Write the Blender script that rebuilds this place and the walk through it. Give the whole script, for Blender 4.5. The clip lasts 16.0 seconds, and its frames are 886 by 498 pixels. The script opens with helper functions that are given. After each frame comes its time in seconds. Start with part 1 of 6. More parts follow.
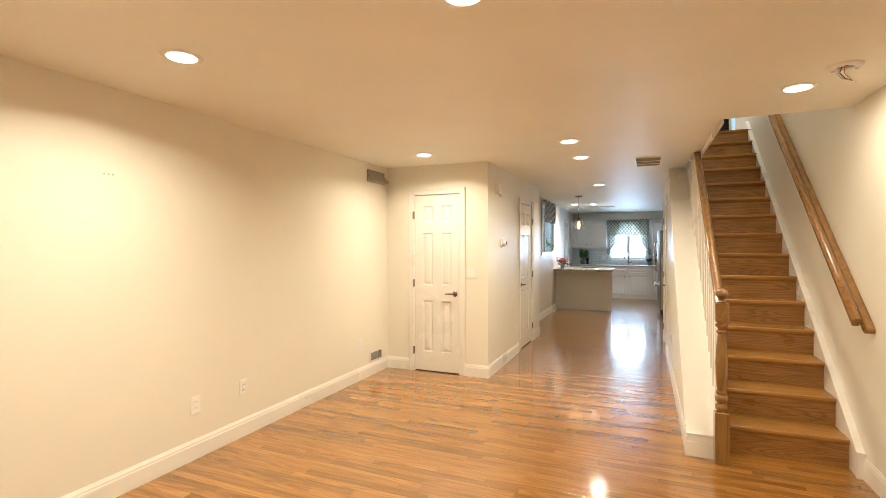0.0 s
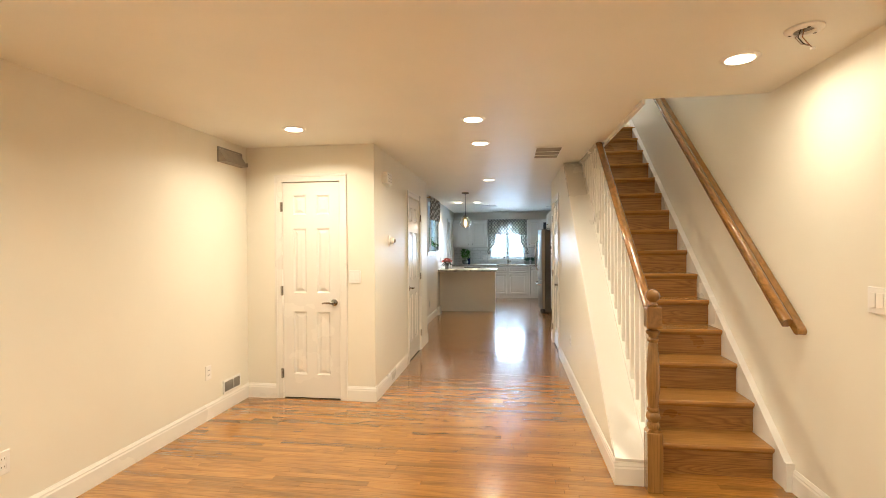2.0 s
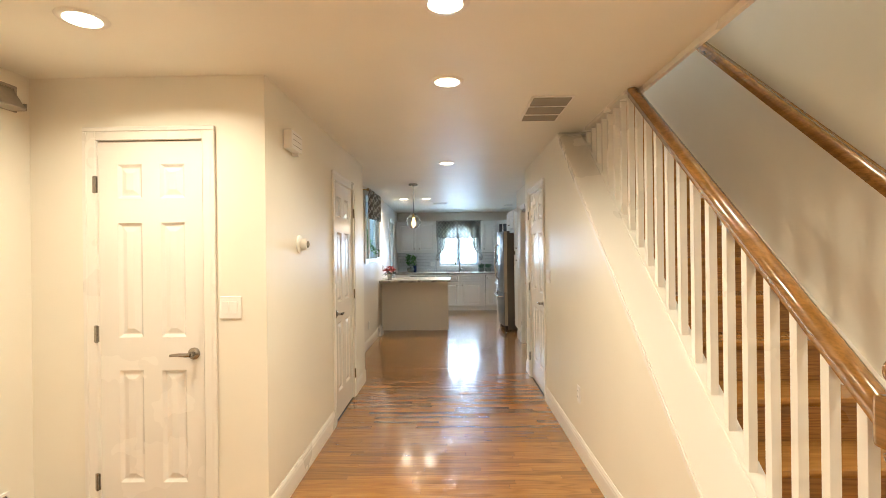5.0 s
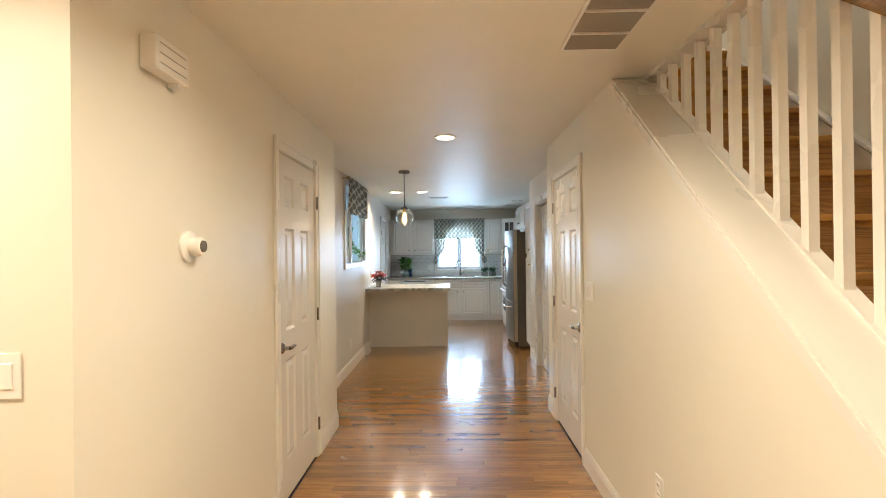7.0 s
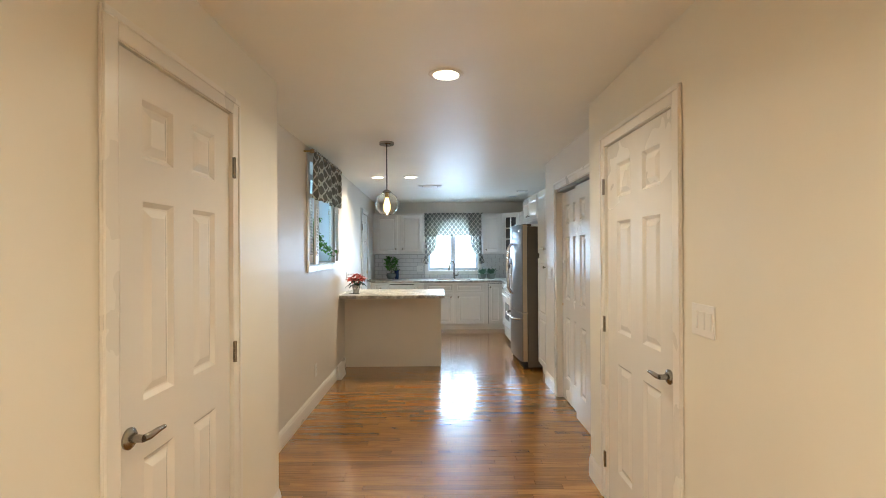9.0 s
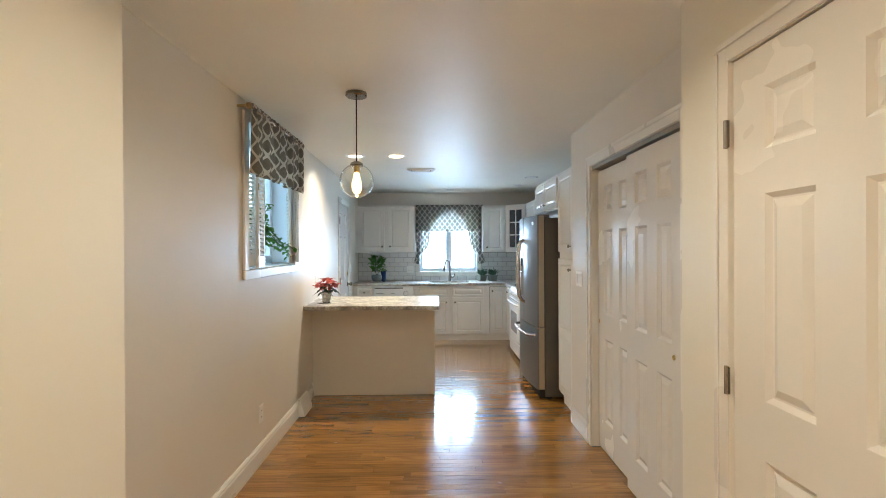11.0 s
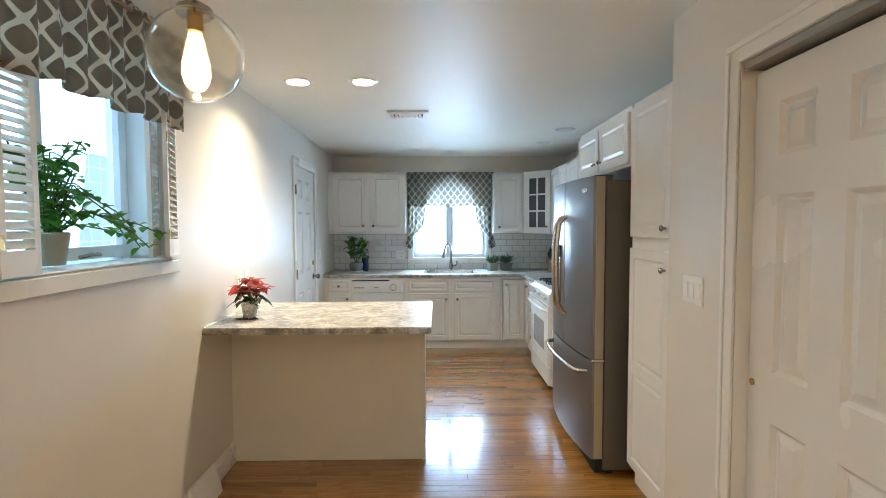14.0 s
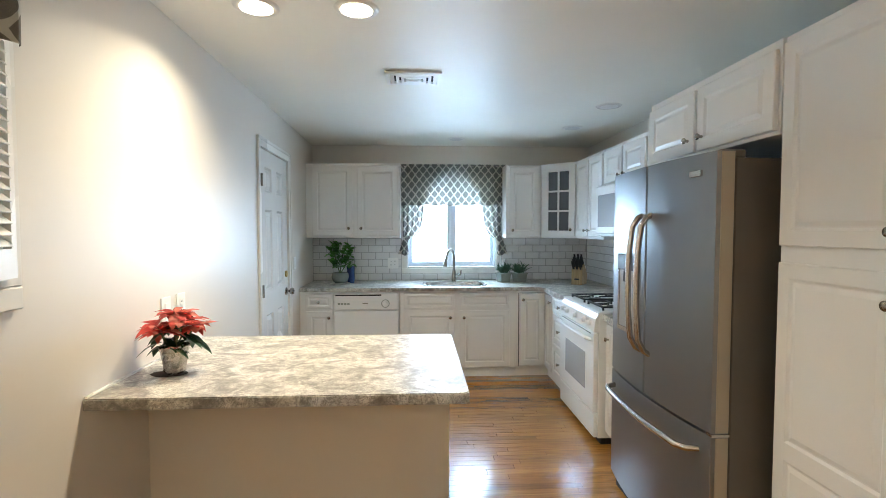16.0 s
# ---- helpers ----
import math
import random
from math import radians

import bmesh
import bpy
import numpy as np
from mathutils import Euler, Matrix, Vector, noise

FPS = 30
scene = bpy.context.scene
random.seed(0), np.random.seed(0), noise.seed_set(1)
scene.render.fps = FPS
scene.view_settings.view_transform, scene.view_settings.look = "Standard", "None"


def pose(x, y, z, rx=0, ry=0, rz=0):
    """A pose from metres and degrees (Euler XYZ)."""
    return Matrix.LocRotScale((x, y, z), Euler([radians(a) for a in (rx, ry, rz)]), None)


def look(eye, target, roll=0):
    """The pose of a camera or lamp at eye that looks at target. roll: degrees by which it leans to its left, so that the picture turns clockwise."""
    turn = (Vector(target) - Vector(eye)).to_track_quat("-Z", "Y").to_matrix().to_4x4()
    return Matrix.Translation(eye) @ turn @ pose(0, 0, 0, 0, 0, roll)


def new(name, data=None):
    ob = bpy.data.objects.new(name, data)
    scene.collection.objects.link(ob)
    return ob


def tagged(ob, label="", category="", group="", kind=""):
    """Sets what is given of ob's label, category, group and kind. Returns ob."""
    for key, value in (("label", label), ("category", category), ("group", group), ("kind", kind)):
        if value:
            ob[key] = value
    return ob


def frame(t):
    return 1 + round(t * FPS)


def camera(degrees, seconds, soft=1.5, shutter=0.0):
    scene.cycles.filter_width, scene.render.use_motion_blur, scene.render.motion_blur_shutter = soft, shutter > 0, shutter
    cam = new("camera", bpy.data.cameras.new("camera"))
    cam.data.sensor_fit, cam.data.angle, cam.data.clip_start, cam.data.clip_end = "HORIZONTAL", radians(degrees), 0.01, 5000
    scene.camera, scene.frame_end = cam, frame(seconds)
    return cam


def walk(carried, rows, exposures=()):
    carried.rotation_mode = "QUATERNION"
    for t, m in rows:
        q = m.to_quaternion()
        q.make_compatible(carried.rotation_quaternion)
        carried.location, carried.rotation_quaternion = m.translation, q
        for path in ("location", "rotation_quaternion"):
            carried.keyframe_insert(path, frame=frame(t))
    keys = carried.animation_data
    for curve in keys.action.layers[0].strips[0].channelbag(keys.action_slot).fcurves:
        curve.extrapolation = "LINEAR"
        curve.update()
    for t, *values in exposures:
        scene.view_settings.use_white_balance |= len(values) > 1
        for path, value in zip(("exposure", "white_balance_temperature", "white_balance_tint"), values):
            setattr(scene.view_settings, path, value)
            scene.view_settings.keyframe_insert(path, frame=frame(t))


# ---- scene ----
cam = camera(85.9, 16.0, soft=0.85)
PATH = [
    (0, (1.58, -0.054, 1.467), (0.8, 1.788, 1.449), -0.1),
    (0.5, (1.496, 0.09, 1.437), (0.859, 1.986, 1.43), -0.0),
    (1, (1.392, 0.296, 1.437), (0.904, 2.236, 1.429), -0.2),
    (1.5, (1.315, 0.481, 1.442), (0.941, 2.446, 1.43), -0.2),
    (2, (1.239, 0.692, 1.437), (0.958, 2.672, 1.422), -0.4),
    (2.5, (1.171, 0.935, 1.439), (0.981, 2.926, 1.421), -0.5),
    (3, (1.117, 1.201, 1.448), (1.007, 3.198, 1.423), -0.5),
    (3.5, (1.069, 1.489, 1.444), (1.005, 3.488, 1.424), -0.6),
    (4, (1.023, 1.796, 1.438), (0.979, 3.796, 1.428), -0.5),
    (6.5, (0.967, 3.423, 1.458), (0.934, 5.423, 1.465), -0.8),
    (7, (0.974, 3.734, 1.461), (0.939, 5.734, 1.468), -0.7),
    (7.5, (0.939, 4.078, 1.464), (0.921, 6.078, 1.465), -0.7),
    (8, (0.942, 4.423, 1.456), (0.927, 6.423, 1.462), -0.6),
    (8.5, (0.925, 4.745, 1.458), (0.924, 6.745, 1.46), -0.4),
    (9, (0.899, 5.071, 1.453), (0.911, 7.071, 1.456), -0.3),
    (11.5, (0.912, 6.594, 1.451), (0.95, 8.594, 1.435), -0.3),
    (12, (0.934, 6.887, 1.445), (0.969, 8.886, 1.402), -0.3),
    (12.5, (0.948, 7.202, 1.466), (0.983, 9.2, 1.382), -0.2),
    (13, (0.974, 7.49, 1.474), (1.003, 9.488, 1.374), -0.3),
    (13.5, (0.999, 7.78, 1.475), (1.022, 9.778, 1.373), -0.3),
    (14, (0.982, 8.071, 1.471), (1.008, 10.068, 1.373), -0.2),
    (14.5, (0.957, 8.354, 1.479), (0.985, 10.352, 1.38), -0.2),
    (15, (0.921, 8.631, 1.478), (0.955, 10.628, 1.382), -0.1),
    (15.5, (0.852, 8.861, 1.467), (0.91, 10.859, 1.38), 0.1),
    (16, (0.781, 9.08, 1.463), (0.884, 11.076, 1.379), -0.0),
]
walk(cam, [(t, look(eye, target, roll)) for t, eye, target, roll in PATH], [(0.0, 0.0), (9.0, 0.03), (12.0, 0.1), (16.0, 0.08)])

# ---- world and light ----
world = bpy.data.worlds.new("sky")
scene.world = world
world.use_nodes = True
sky = world.node_tree.nodes.new("ShaderNodeTexSky")
sky.sky_type, sky.sun_disc = "NISHITA", False
sky.sun_elevation, sky.sun_rotation = radians(35), radians(150)
bg = world.node_tree.nodes["Background"]
bg.inputs["Strength"].default_value = 0.12
world.node_tree.links.new(sky.outputs["Color"], bg.inputs["Color"])
sun = new("sun", bpy.data.lights.new("sun", "SUN"))
sun.data.energy, sun.data.angle, sun.data.color = 1.0, radians(12), (1.0, 0.95, 0.88)
sun.matrix_world = look((4, 18, 12), (0, 12, 0))

CEIL = 2.38
WARM = (1.0, 0.868, 0.658)
CANS_ON = [(-0.48, -1.07), (0.97, -1.07), (-0.48, 1.58), (0.97, 1.58), (-0.475, 4.31), (0.966, 4.25),
           (0.965, 5.09), (0.935, 7.58), (0.115, 11.12), (0.525, 11.12), (2.40, 3.31)]
CANS_OFF = [(2.20, 12.60), (2.175, 13.37), (1.167, 13.95)]
CAN_WATTS = {-1.07: 25.0, 1.58: 24.0, 4.31: 18.5, 4.25: 16.5, 5.09: 14.0, 7.58: 11.5, 11.12: 12.0, 3.31: 10.5}


def area_lamp(name, eye, target, sx, sy, watts, colour, spread=180):
    data = bpy.data.lights.new(name, "AREA")
    data.shape, data.size, data.size_y = "RECTANGLE", sx, sy
    data.energy, data.color, data.spread = watts, colour, radians(spread)
    ob = new(name, data)
    ob.matrix_world = look(eye, target)
    return ob


for cx, cy in CANS_ON:
    lamp = area_lamp("can_lamp", (cx, cy, CEIL - 0.012), (cx, cy, 0), 0.12, 0.12, CAN_WATTS[cy], WARM, 138 if cy > 11 else (172 if cx > 2 else 152))
    lamp.data.shape = "DISK"
# Added unseen lamp over the upper stairs; brightens the high treads and risers.
ADDED_STAIR_CAN = (2.48, 4.55)
lamp = area_lamp("can_lamp", (*ADDED_STAIR_CAN, 5.288), (*ADDED_STAIR_CAN, 0), 0.12, 0.12, 15.0, WARM, 150)
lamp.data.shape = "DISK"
pendant_lamp_light = new("pendant_lamp_light", bpy.data.lights.new("pendant_lamp_light", "POINT"))
pendant_lamp_light.data.energy, pendant_lamp_light.data.color, pendant_lamp_light.data.shadow_soft_size = 2.2, (1.0, 0.78, 0.50), 0.008
pendant_lamp_light.location = (0.444, 9.165, 1.763)
DAY = (0.46, 0.71, 1.0)
area_lamp("kitchen_window_light", (1.15, 14.60, 1.60), (1.15, 10.0, 1.50), 0.90, 0.98, 90.0, DAY)
area_lamp("side_window_light", (-0.53, 9.82, 1.78), (1.0, 10.0, 1.6), 0.82, 0.80, 4.5, (0.38, 0.70, 1.0))
area_lamp("stairhead_window_light", (2.48, 8.28, 4.3), (2.48, 5.0, 3.0), 0.60, 0.9, 25.0, (0.90, 0.94, 1.0))

# ---- materials ----
def nodes_of(m):
    m.use_nodes = True
    nt = m.node_tree
    return nt, nt.nodes["Principled BSDF"]


def mix(nt, fac, a, b, kind="MIX"):
    n = nt.nodes.new("ShaderNodeMix")
    n.data_type, n.blend_type = "RGBA", kind
    for sock, v in ((n.inputs[0], fac), (n.inputs[6], a), (n.inputs[7], b)):
        if isinstance(v, (int, float)):
            sock.default_value = v
        elif isinstance(v, tuple):
            sock.default_value = (*v, 1)
        else:
            nt.links.new(v, sock)
    return n.outputs[2]


def math_node(nt, op, a, b=0.0, c=None):
    n = nt.nodes.new("ShaderNodeMath")
    n.operation = op
    for i, v in enumerate((a, b) if c is None else (a, b, c)):
        if isinstance(v, (int, float)):
            n.inputs[i].default_value = v
        else:
            nt.links.new(v, n.inputs[i])
    return n.outputs[0]


def place(nt):
    return nt.nodes.new("ShaderNodeNewGeometry").outputs["Position"]


def scaled(nt, vec, s, shift=None):
    n = nt.nodes.new("ShaderNodeMapping")
    nt.links.new(vec, n.inputs["Vector"])
    n.inputs["Scale"].default_value = s
    if shift is not None:
        nt.links.new(shift, n.inputs["Location"])
    return n.outputs[0]


def noise_tex(nt, vec, scale, detail=3.0, rough=0.55, distort=0.0):
    n = nt.nodes.new("ShaderNodeTexNoise")
    nt.links.new(vec, n.inputs["Vector"])
    n.inputs["Scale"].default_value, n.inputs["Detail"].default_value = scale, detail
    n.inputs["Roughness"].default_value, n.inputs["Distortion"].default_value = rough, distort
    return n.outputs["Fac"]


def ramp(nt, fac, stops):
    n = nt.nodes.new("ShaderNodeValToRGB")
    nt.links.new(fac, n.inputs[0])
    while len(n.color_ramp.elements) < len(stops):
        n.color_ramp.elements.new(0.5)
    for e, (p, c) in zip(n.color_ramp.elements, stops):
        e.position, e.color = p, (*c, 1) if isinstance(c, tuple) else (c, c, c, 1)
    return n.outputs[0]


def bump(nt, height, strength, dist, bsdf):
    n = nt.nodes.new("ShaderNodeBump")
    n.inputs["Strength"].default_value, n.inputs["Distance"].default_value = strength, dist
    nt.links.new(height, n.inputs["Height"])
    nt.links.new(n.outputs[0], bsdf.inputs["Normal"])


def surface(name, col, rough=0.5, metal=0.0, var=0.06, big=1.3, fine=70.0, relief=0.15, coat=0.0, rvar=0.1):
    """A plain material: broad and fine mottling of the colour, fine relief, uneven gloss."""
    m = bpy.data.materials.new(name)
    nt, b = nodes_of(m)
    p = place(nt)
    broad, grain = noise_tex(nt, p, big, 4), noise_tex(nt, p, fine, 3)
    dark, light = tuple(c * (1 - var) for c in col), tuple(min(1, c * (1 + var * 0.6)) for c in col)
    tone = mix(nt, ramp(nt, broad, [(0.3, 0.0), (0.7, 1.0)]), dark, light)
    tone = mix(nt, math_node(nt, "MULTIPLY", grain, var * 0.8), tone, tuple(c * 0.8 for c in col))
    nt.links.new(tone, b.inputs["Base Color"])
    b.inputs["Metallic"].default_value, b.inputs["Coat Weight"].default_value = metal, coat
    r = math_node(nt, "MULTIPLY_ADD", broad, rvar, rough - rvar * 0.5)
    nt.links.new(r, b.inputs["Roughness"])
    if relief:
        bump(nt, grain, relief, 0.002, b)
    return m


def wood(name, dark, light, axis="x", rough=0.22, coat=0.3, figure=5.0, pores=0.12, per_piece=0.35):
    """Oak: long grain with cathedral figure along one axis, each piece a shade of its own."""
    m = bpy.data.materials.new(name)
    nt, b = nodes_of(m)
    geo = nt.nodes.new("ShaderNodeNewGeometry")
    info = nt.nodes.new("ShaderNodeObjectInfo")
    rnd = math_node(nt, "FRACT", math_node(nt, "ADD", math_node(nt, "MULTIPLY", info.outputs["Random"], 3.7), geo.outputs["Random Per Island"]))
    shift = nt.nodes.new("ShaderNodeCombineXYZ")
    for i in range(3):
        nt.links.new(math_node(nt, "MULTIPLY", rnd, 31.0 + 17 * i), shift.inputs[i])
    s = {"x": (0.55, 7, 7), "y": (7, 0.55, 7), "z": (7, 7, 0.55)}[axis]
    v = scaled(nt, geo.outputs["Position"], s, shift.outputs[0])
    fig = noise_tex(nt, v, 1.1, 2, 0.5, 0.4)
    rings = math_node(nt, "FRACT", math_node(nt, "MULTIPLY", fig, figure * 2.2))
    rings = ramp(nt, rings, [(0.0, 0.22), (0.35, 0.88), (0.8, 0.58), (1.0, 0.20)])
    s2 = {"x": (5, 160, 160), "y": (160, 5, 160), "z": (160, 160, 5)}[axis]
    fine = noise_tex(nt, scaled(nt, geo.outputs["Position"], s2, shift.outputs[0]), 1.0, 3)
    tone = mix(nt, rings, dark, light)
    tone = mix(nt, ramp(nt, fine, [(0.35, pores * 4), (0.55, 0.0)]), tone, tuple(c * 0.55 for c in dark))
    shade = math_node(nt, "MULTIPLY_ADD", rnd, per_piece, 1 - per_piece * 0.55)
    grey = nt.nodes.new("ShaderNodeCombineXYZ")
    for i in range(3):
        nt.links.new(shade, grey.inputs[i])
    tone = mix(nt, 1.0, tone, grey.outputs[0], "MULTIPLY")
    nt.links.new(tone, b.inputs["Base Color"])
    wear = noise_tex(nt, geo.outputs["Position"], 2.2, 4)
    nt.links.new(math_node(nt, "MULTIPLY_ADD", wear, 0.16, rough - 0.08), b.inputs["Roughness"])
    b.inputs["Coat Weight"].default_value, b.inputs["Coat Roughness"].default_value = coat, 0.10
    bump(nt, fine, 0.05, 0.001, b)
    return m


def glow(name, col, strength):
    m = bpy.data.materials.new(name)
    nt, b = nodes_of(m)
    b.inputs["Base Color"].default_value = (0.06, 0.06, 0.06, 1)
    b.inputs["Emission Color"].default_value, b.inputs["Emission Strength"].default_value = (*col, 1), strength
    return m


def glass(name, col=(1, 1, 1), rough=0.0, ior=1.45):
    m = bpy.data.materials.new(name)
    nt, b = nodes_of(m)
    b.inputs["Base Color"].default_value = (*col, 1)
    b.inputs["Transmission Weight"].default_value, b.inputs["Roughness"].default_value, b.inputs["IOR"].default_value = 1, rough, ior
    return m


WALL = surface("wall_paint", (0.84, 0.812, 0.720), 0.42, var=0.03, fine=160, relief=0.06)
# Dining and kitchen walls take a darker tone of the wall colour.
WALLK = surface("dining_wall_tone", (0.75, 0.708, 0.64), 0.45, var=0.03, fine=160, relief=0.06)
CEILING = surface("ceiling_paint", (0.87, 0.857, 0.775), 0.50, var=0.03, fine=140, relief=0.06)
TRIM = surface("trim_paint", (0.84, 0.82, 0.77), 0.28, var=0.02, fine=60, relief=0.04)
DOORW = surface("door_paint", (0.82, 0.80, 0.755), 0.26, var=0.02, fine=90, relief=0.05)
CAB = surface("cabinet_white", (0.81, 0.80, 0.77), 0.30, var=0.02, fine=90, relief=0.03)
ALMOND = surface("island_panel_paint", (0.78, 0.73, 0.645), 0.5, var=0.03, fine=120, relief=0.05)
OAK = wood("oak_floor", (0.25, 0.104, 0.019), (0.42, 0.196, 0.040), "x", 0.24, 0.85, 5.0, 0.08, 0.46)
TREAD = wood("oak_tread", (0.36, 0.172, 0.044), (0.47, 0.240, 0.068), "x", 0.25, 0.25, 3.5, 0.08, 0.12)
RISER = wood("oak_riser", (0.22, 0.092, 0.024), (0.46, 0.232, 0.068), "x", 0.30, 0.15, 9.0, 0.10, 0.15)
RAIL = wood("rail_wood", (0.20, 0.092, 0.019), (0.33, 0.160, 0.038), "y", 0.14, 0.8, 3.0, 0.1, 0.1)
NEWEL = wood("newel_wood", (0.22, 0.112, 0.031), (0.36, 0.192, 0.060), "z", 0.22, 0.4, 3.0, 0.1, 0.1)
NICKEL = surface("satin_nickel", (0.36, 0.335, 0.30), 0.26, 1.0, 0.04, relief=0)
BRASS = surface("aged_brass", (0.55, 0.38, 0.14), 0.35, 1.0, 0.1, relief=0)
PLASTIC = surface("white_plastic", (0.88, 0.87, 0.84), 0.35, var=0.015, relief=0)
# Near-black for shade in slots, gaps and vents; also subfloor, plinth, feet.
DARK = surface("dark_void", (0.02, 0.018, 0.016), 0.8, relief=0)
BLACK = surface("black_iron", (0.02, 0.02, 0.022), 0.45, var=0.1)
GREYMETAL = surface("grey_grille", (0.34, 0.32, 0.29), 0.5, 0.3, 0.08)
LENS = glow("lamp_lens", (1.0, 0.88, 0.66), 14.0)
OFFLENS = surface("unlit_lens", (0.72, 0.72, 0.70), 0.4, relief=0)
GLASS = glass("clear_glass")

STEEL = surface("brushed_steel", (0.235, 0.24, 0.25), 0.34, 0.85, 0.05, 0.8, 40, 0.03)
STEELH = surface("handle_steel", (0.55, 0.50, 0.45), 0.25, 1.0, 0.05, relief=0)
FRIDGE_SIDE = surface("fridge_side_grey", (0.125, 0.108, 0.088), 0.45, 0.0, 0.08, 2, 220, 0.2)
APPL = surface("appliance_white", (0.82, 0.82, 0.80), 0.32, var=0.01, relief=0)
SMOKE = surface("oven_window", (0.42, 0.43, 0.44), 0.12, var=0.03, relief=0)
GREYGLASS = surface("cabinet_pane", (0.10, 0.105, 0.11), 0.08, var=0.05, relief=0)
TILE = surface("glazed_tile", (0.80, 0.80, 0.79), 0.12, var=0.03, fine=25, relief=0.03)
GROUT = surface("grout", (0.42, 0.415, 0.41), 0.8, var=0.1)
LEAF = surface("leaf_green", (0.085, 0.27, 0.035), 0.38, var=0.35, big=9, fine=60)
LEAFD = surface("leaf_dark", (0.022, 0.075, 0.022), 0.4, var=0.3, big=9, fine=60)
SUCC = surface("succulent_green", (0.06, 0.15, 0.08), 0.5, var=0.3, big=12)
RED = surface("red_bract", (0.60, 0.075, 0.055), 0.5, var=0.3, big=15, fine=60)
REDP = surface("pink_bract", (0.66, 0.20, 0.14), 0.5, var=0.3, big=15, fine=60)
FOIL = surface("silver_foil", (0.52, 0.51, 0.48), 0.24, 0.9, 0.25, 40, 120, 0.8)
POTG = surface("grey_ceramic", (0.20, 0.23, 0.23), 0.25, var=0.15, big=8)
POTB = surface("blue_glass", (0.02, 0.05, 0.14), 0.08, var=0.2)
POTS = surface("sage_pot", (0.30, 0.33, 0.28), 0.55, var=0.1, big=10)
SOIL = surface("soil", (0.05, 0.035, 0.025), 0.9, var=0.4, fine=120, relief=0.6)
STEM = surface("stem", (0.09, 0.13, 0.04), 0.5, var=0.2)
BLOCKW = wood("block_wood", (0.36, 0.23, 0.10), (0.52, 0.36, 0.18), "z", 0.4, 0.1, 3.0)
# White sash and reveal paint with blue daylight tinted into its colour.
DAYLIT_BLUE = surface("sash_paint_daylit", (0.76, 0.81, 0.86), 0.35, var=0.02, relief=0)
OUTGLOW = glow("bright_sky", (0.82, 0.93, 1.0), 3.4)
SIDESKY = glow("cool_bright_sky", (0.50, 0.80, 1.0), 7.5)
# Wall and joints outside the side window emit their daylight themselves.
SIDEGLOW = glow("glowing_siding", (0.40, 0.76, 1.0), 1.0)
SIDELINE = glow("glowing_joint", (0.62, 0.88, 1.0), 1.2)


def lets_light_through(m, share):
    """Adds daylight passing through a thin leaf or cloth of the same colour."""
    nt = m.node_tree
    b = nt.nodes["Principled BSDF"]
    tr = nt.nodes.new("ShaderNodeBsdfTranslucent")
    nt.links.new(b.inputs["Base Color"].links[0].from_socket, tr.inputs["Color"])
    ms = nt.nodes.new("ShaderNodeMixShader")
    ms.inputs[0].default_value = share
    nt.links.new(b.outputs[0], ms.inputs[1])
    nt.links.new(tr.outputs[0], ms.inputs[2])
    nt.links.new(ms.outputs[0], nt.nodes["Material Output"].inputs["Surface"])


for m in (LEAF, RED, REDP):
    lets_light_through(m, 0.4)


def stone_laminate():
    """Grey-white marbled laminate: flowing patches, fine veins and specks."""
    m = bpy.data.materials.new("stone_laminate")
    nt, b = nodes_of(m)
    p = place(nt)
    flow = noise_tex(nt, scaled(nt, p, (1.0, 1.15, 1.2)), 6.5, 9, 0.70, 1.1)
    fleck = noise_tex(nt, scaled(nt, p, (1.0, 1.2, 1.0)), 26.0, 5, 0.62, 0.9)
    vein = noise_tex(nt, scaled(nt, p, (1.2, 1.5, 1.0)), 15.0, 8, 0.70, 2.2)
    broad = noise_tex(nt, p, 3.2, 4, 0.6, 0.6)
    both = math_node(nt, "MULTIPLY_ADD", fleck, 0.36, math_node(nt, "MULTIPLY", flow, 0.64))
    tone = ramp(nt, both, [(0.38, (0.16, 0.145, 0.125)), (0.46, (0.33, 0.305, 0.26)), (0.515, (0.56, 0.53, 0.46)), (0.60, (0.78, 0.75, 0.68))])
    tone = mix(nt, ramp(nt, broad, [(0.50, 0.0), (0.66, 0.45)]), tone, (0.30, 0.275, 0.24))
    tone = mix(nt, ramp(nt, vein, [(0.46, 0.0), (0.50, 0.75), (0.54, 0.0)]), tone, (0.19, 0.172, 0.15))
    speck = noise_tex(nt, p, 190, 2)
    tone = mix(nt, ramp(nt, speck, [(0.58, 0.0), (0.70, 0.55)]), tone, (0.15, 0.135, 0.12))
    nt.links.new(tone, b.inputs["Base Color"])
    nt.links.new(math_node(nt, "MULTIPLY_ADD", flow, 0.14, 0.27), b.inputs["Roughness"])
    return m


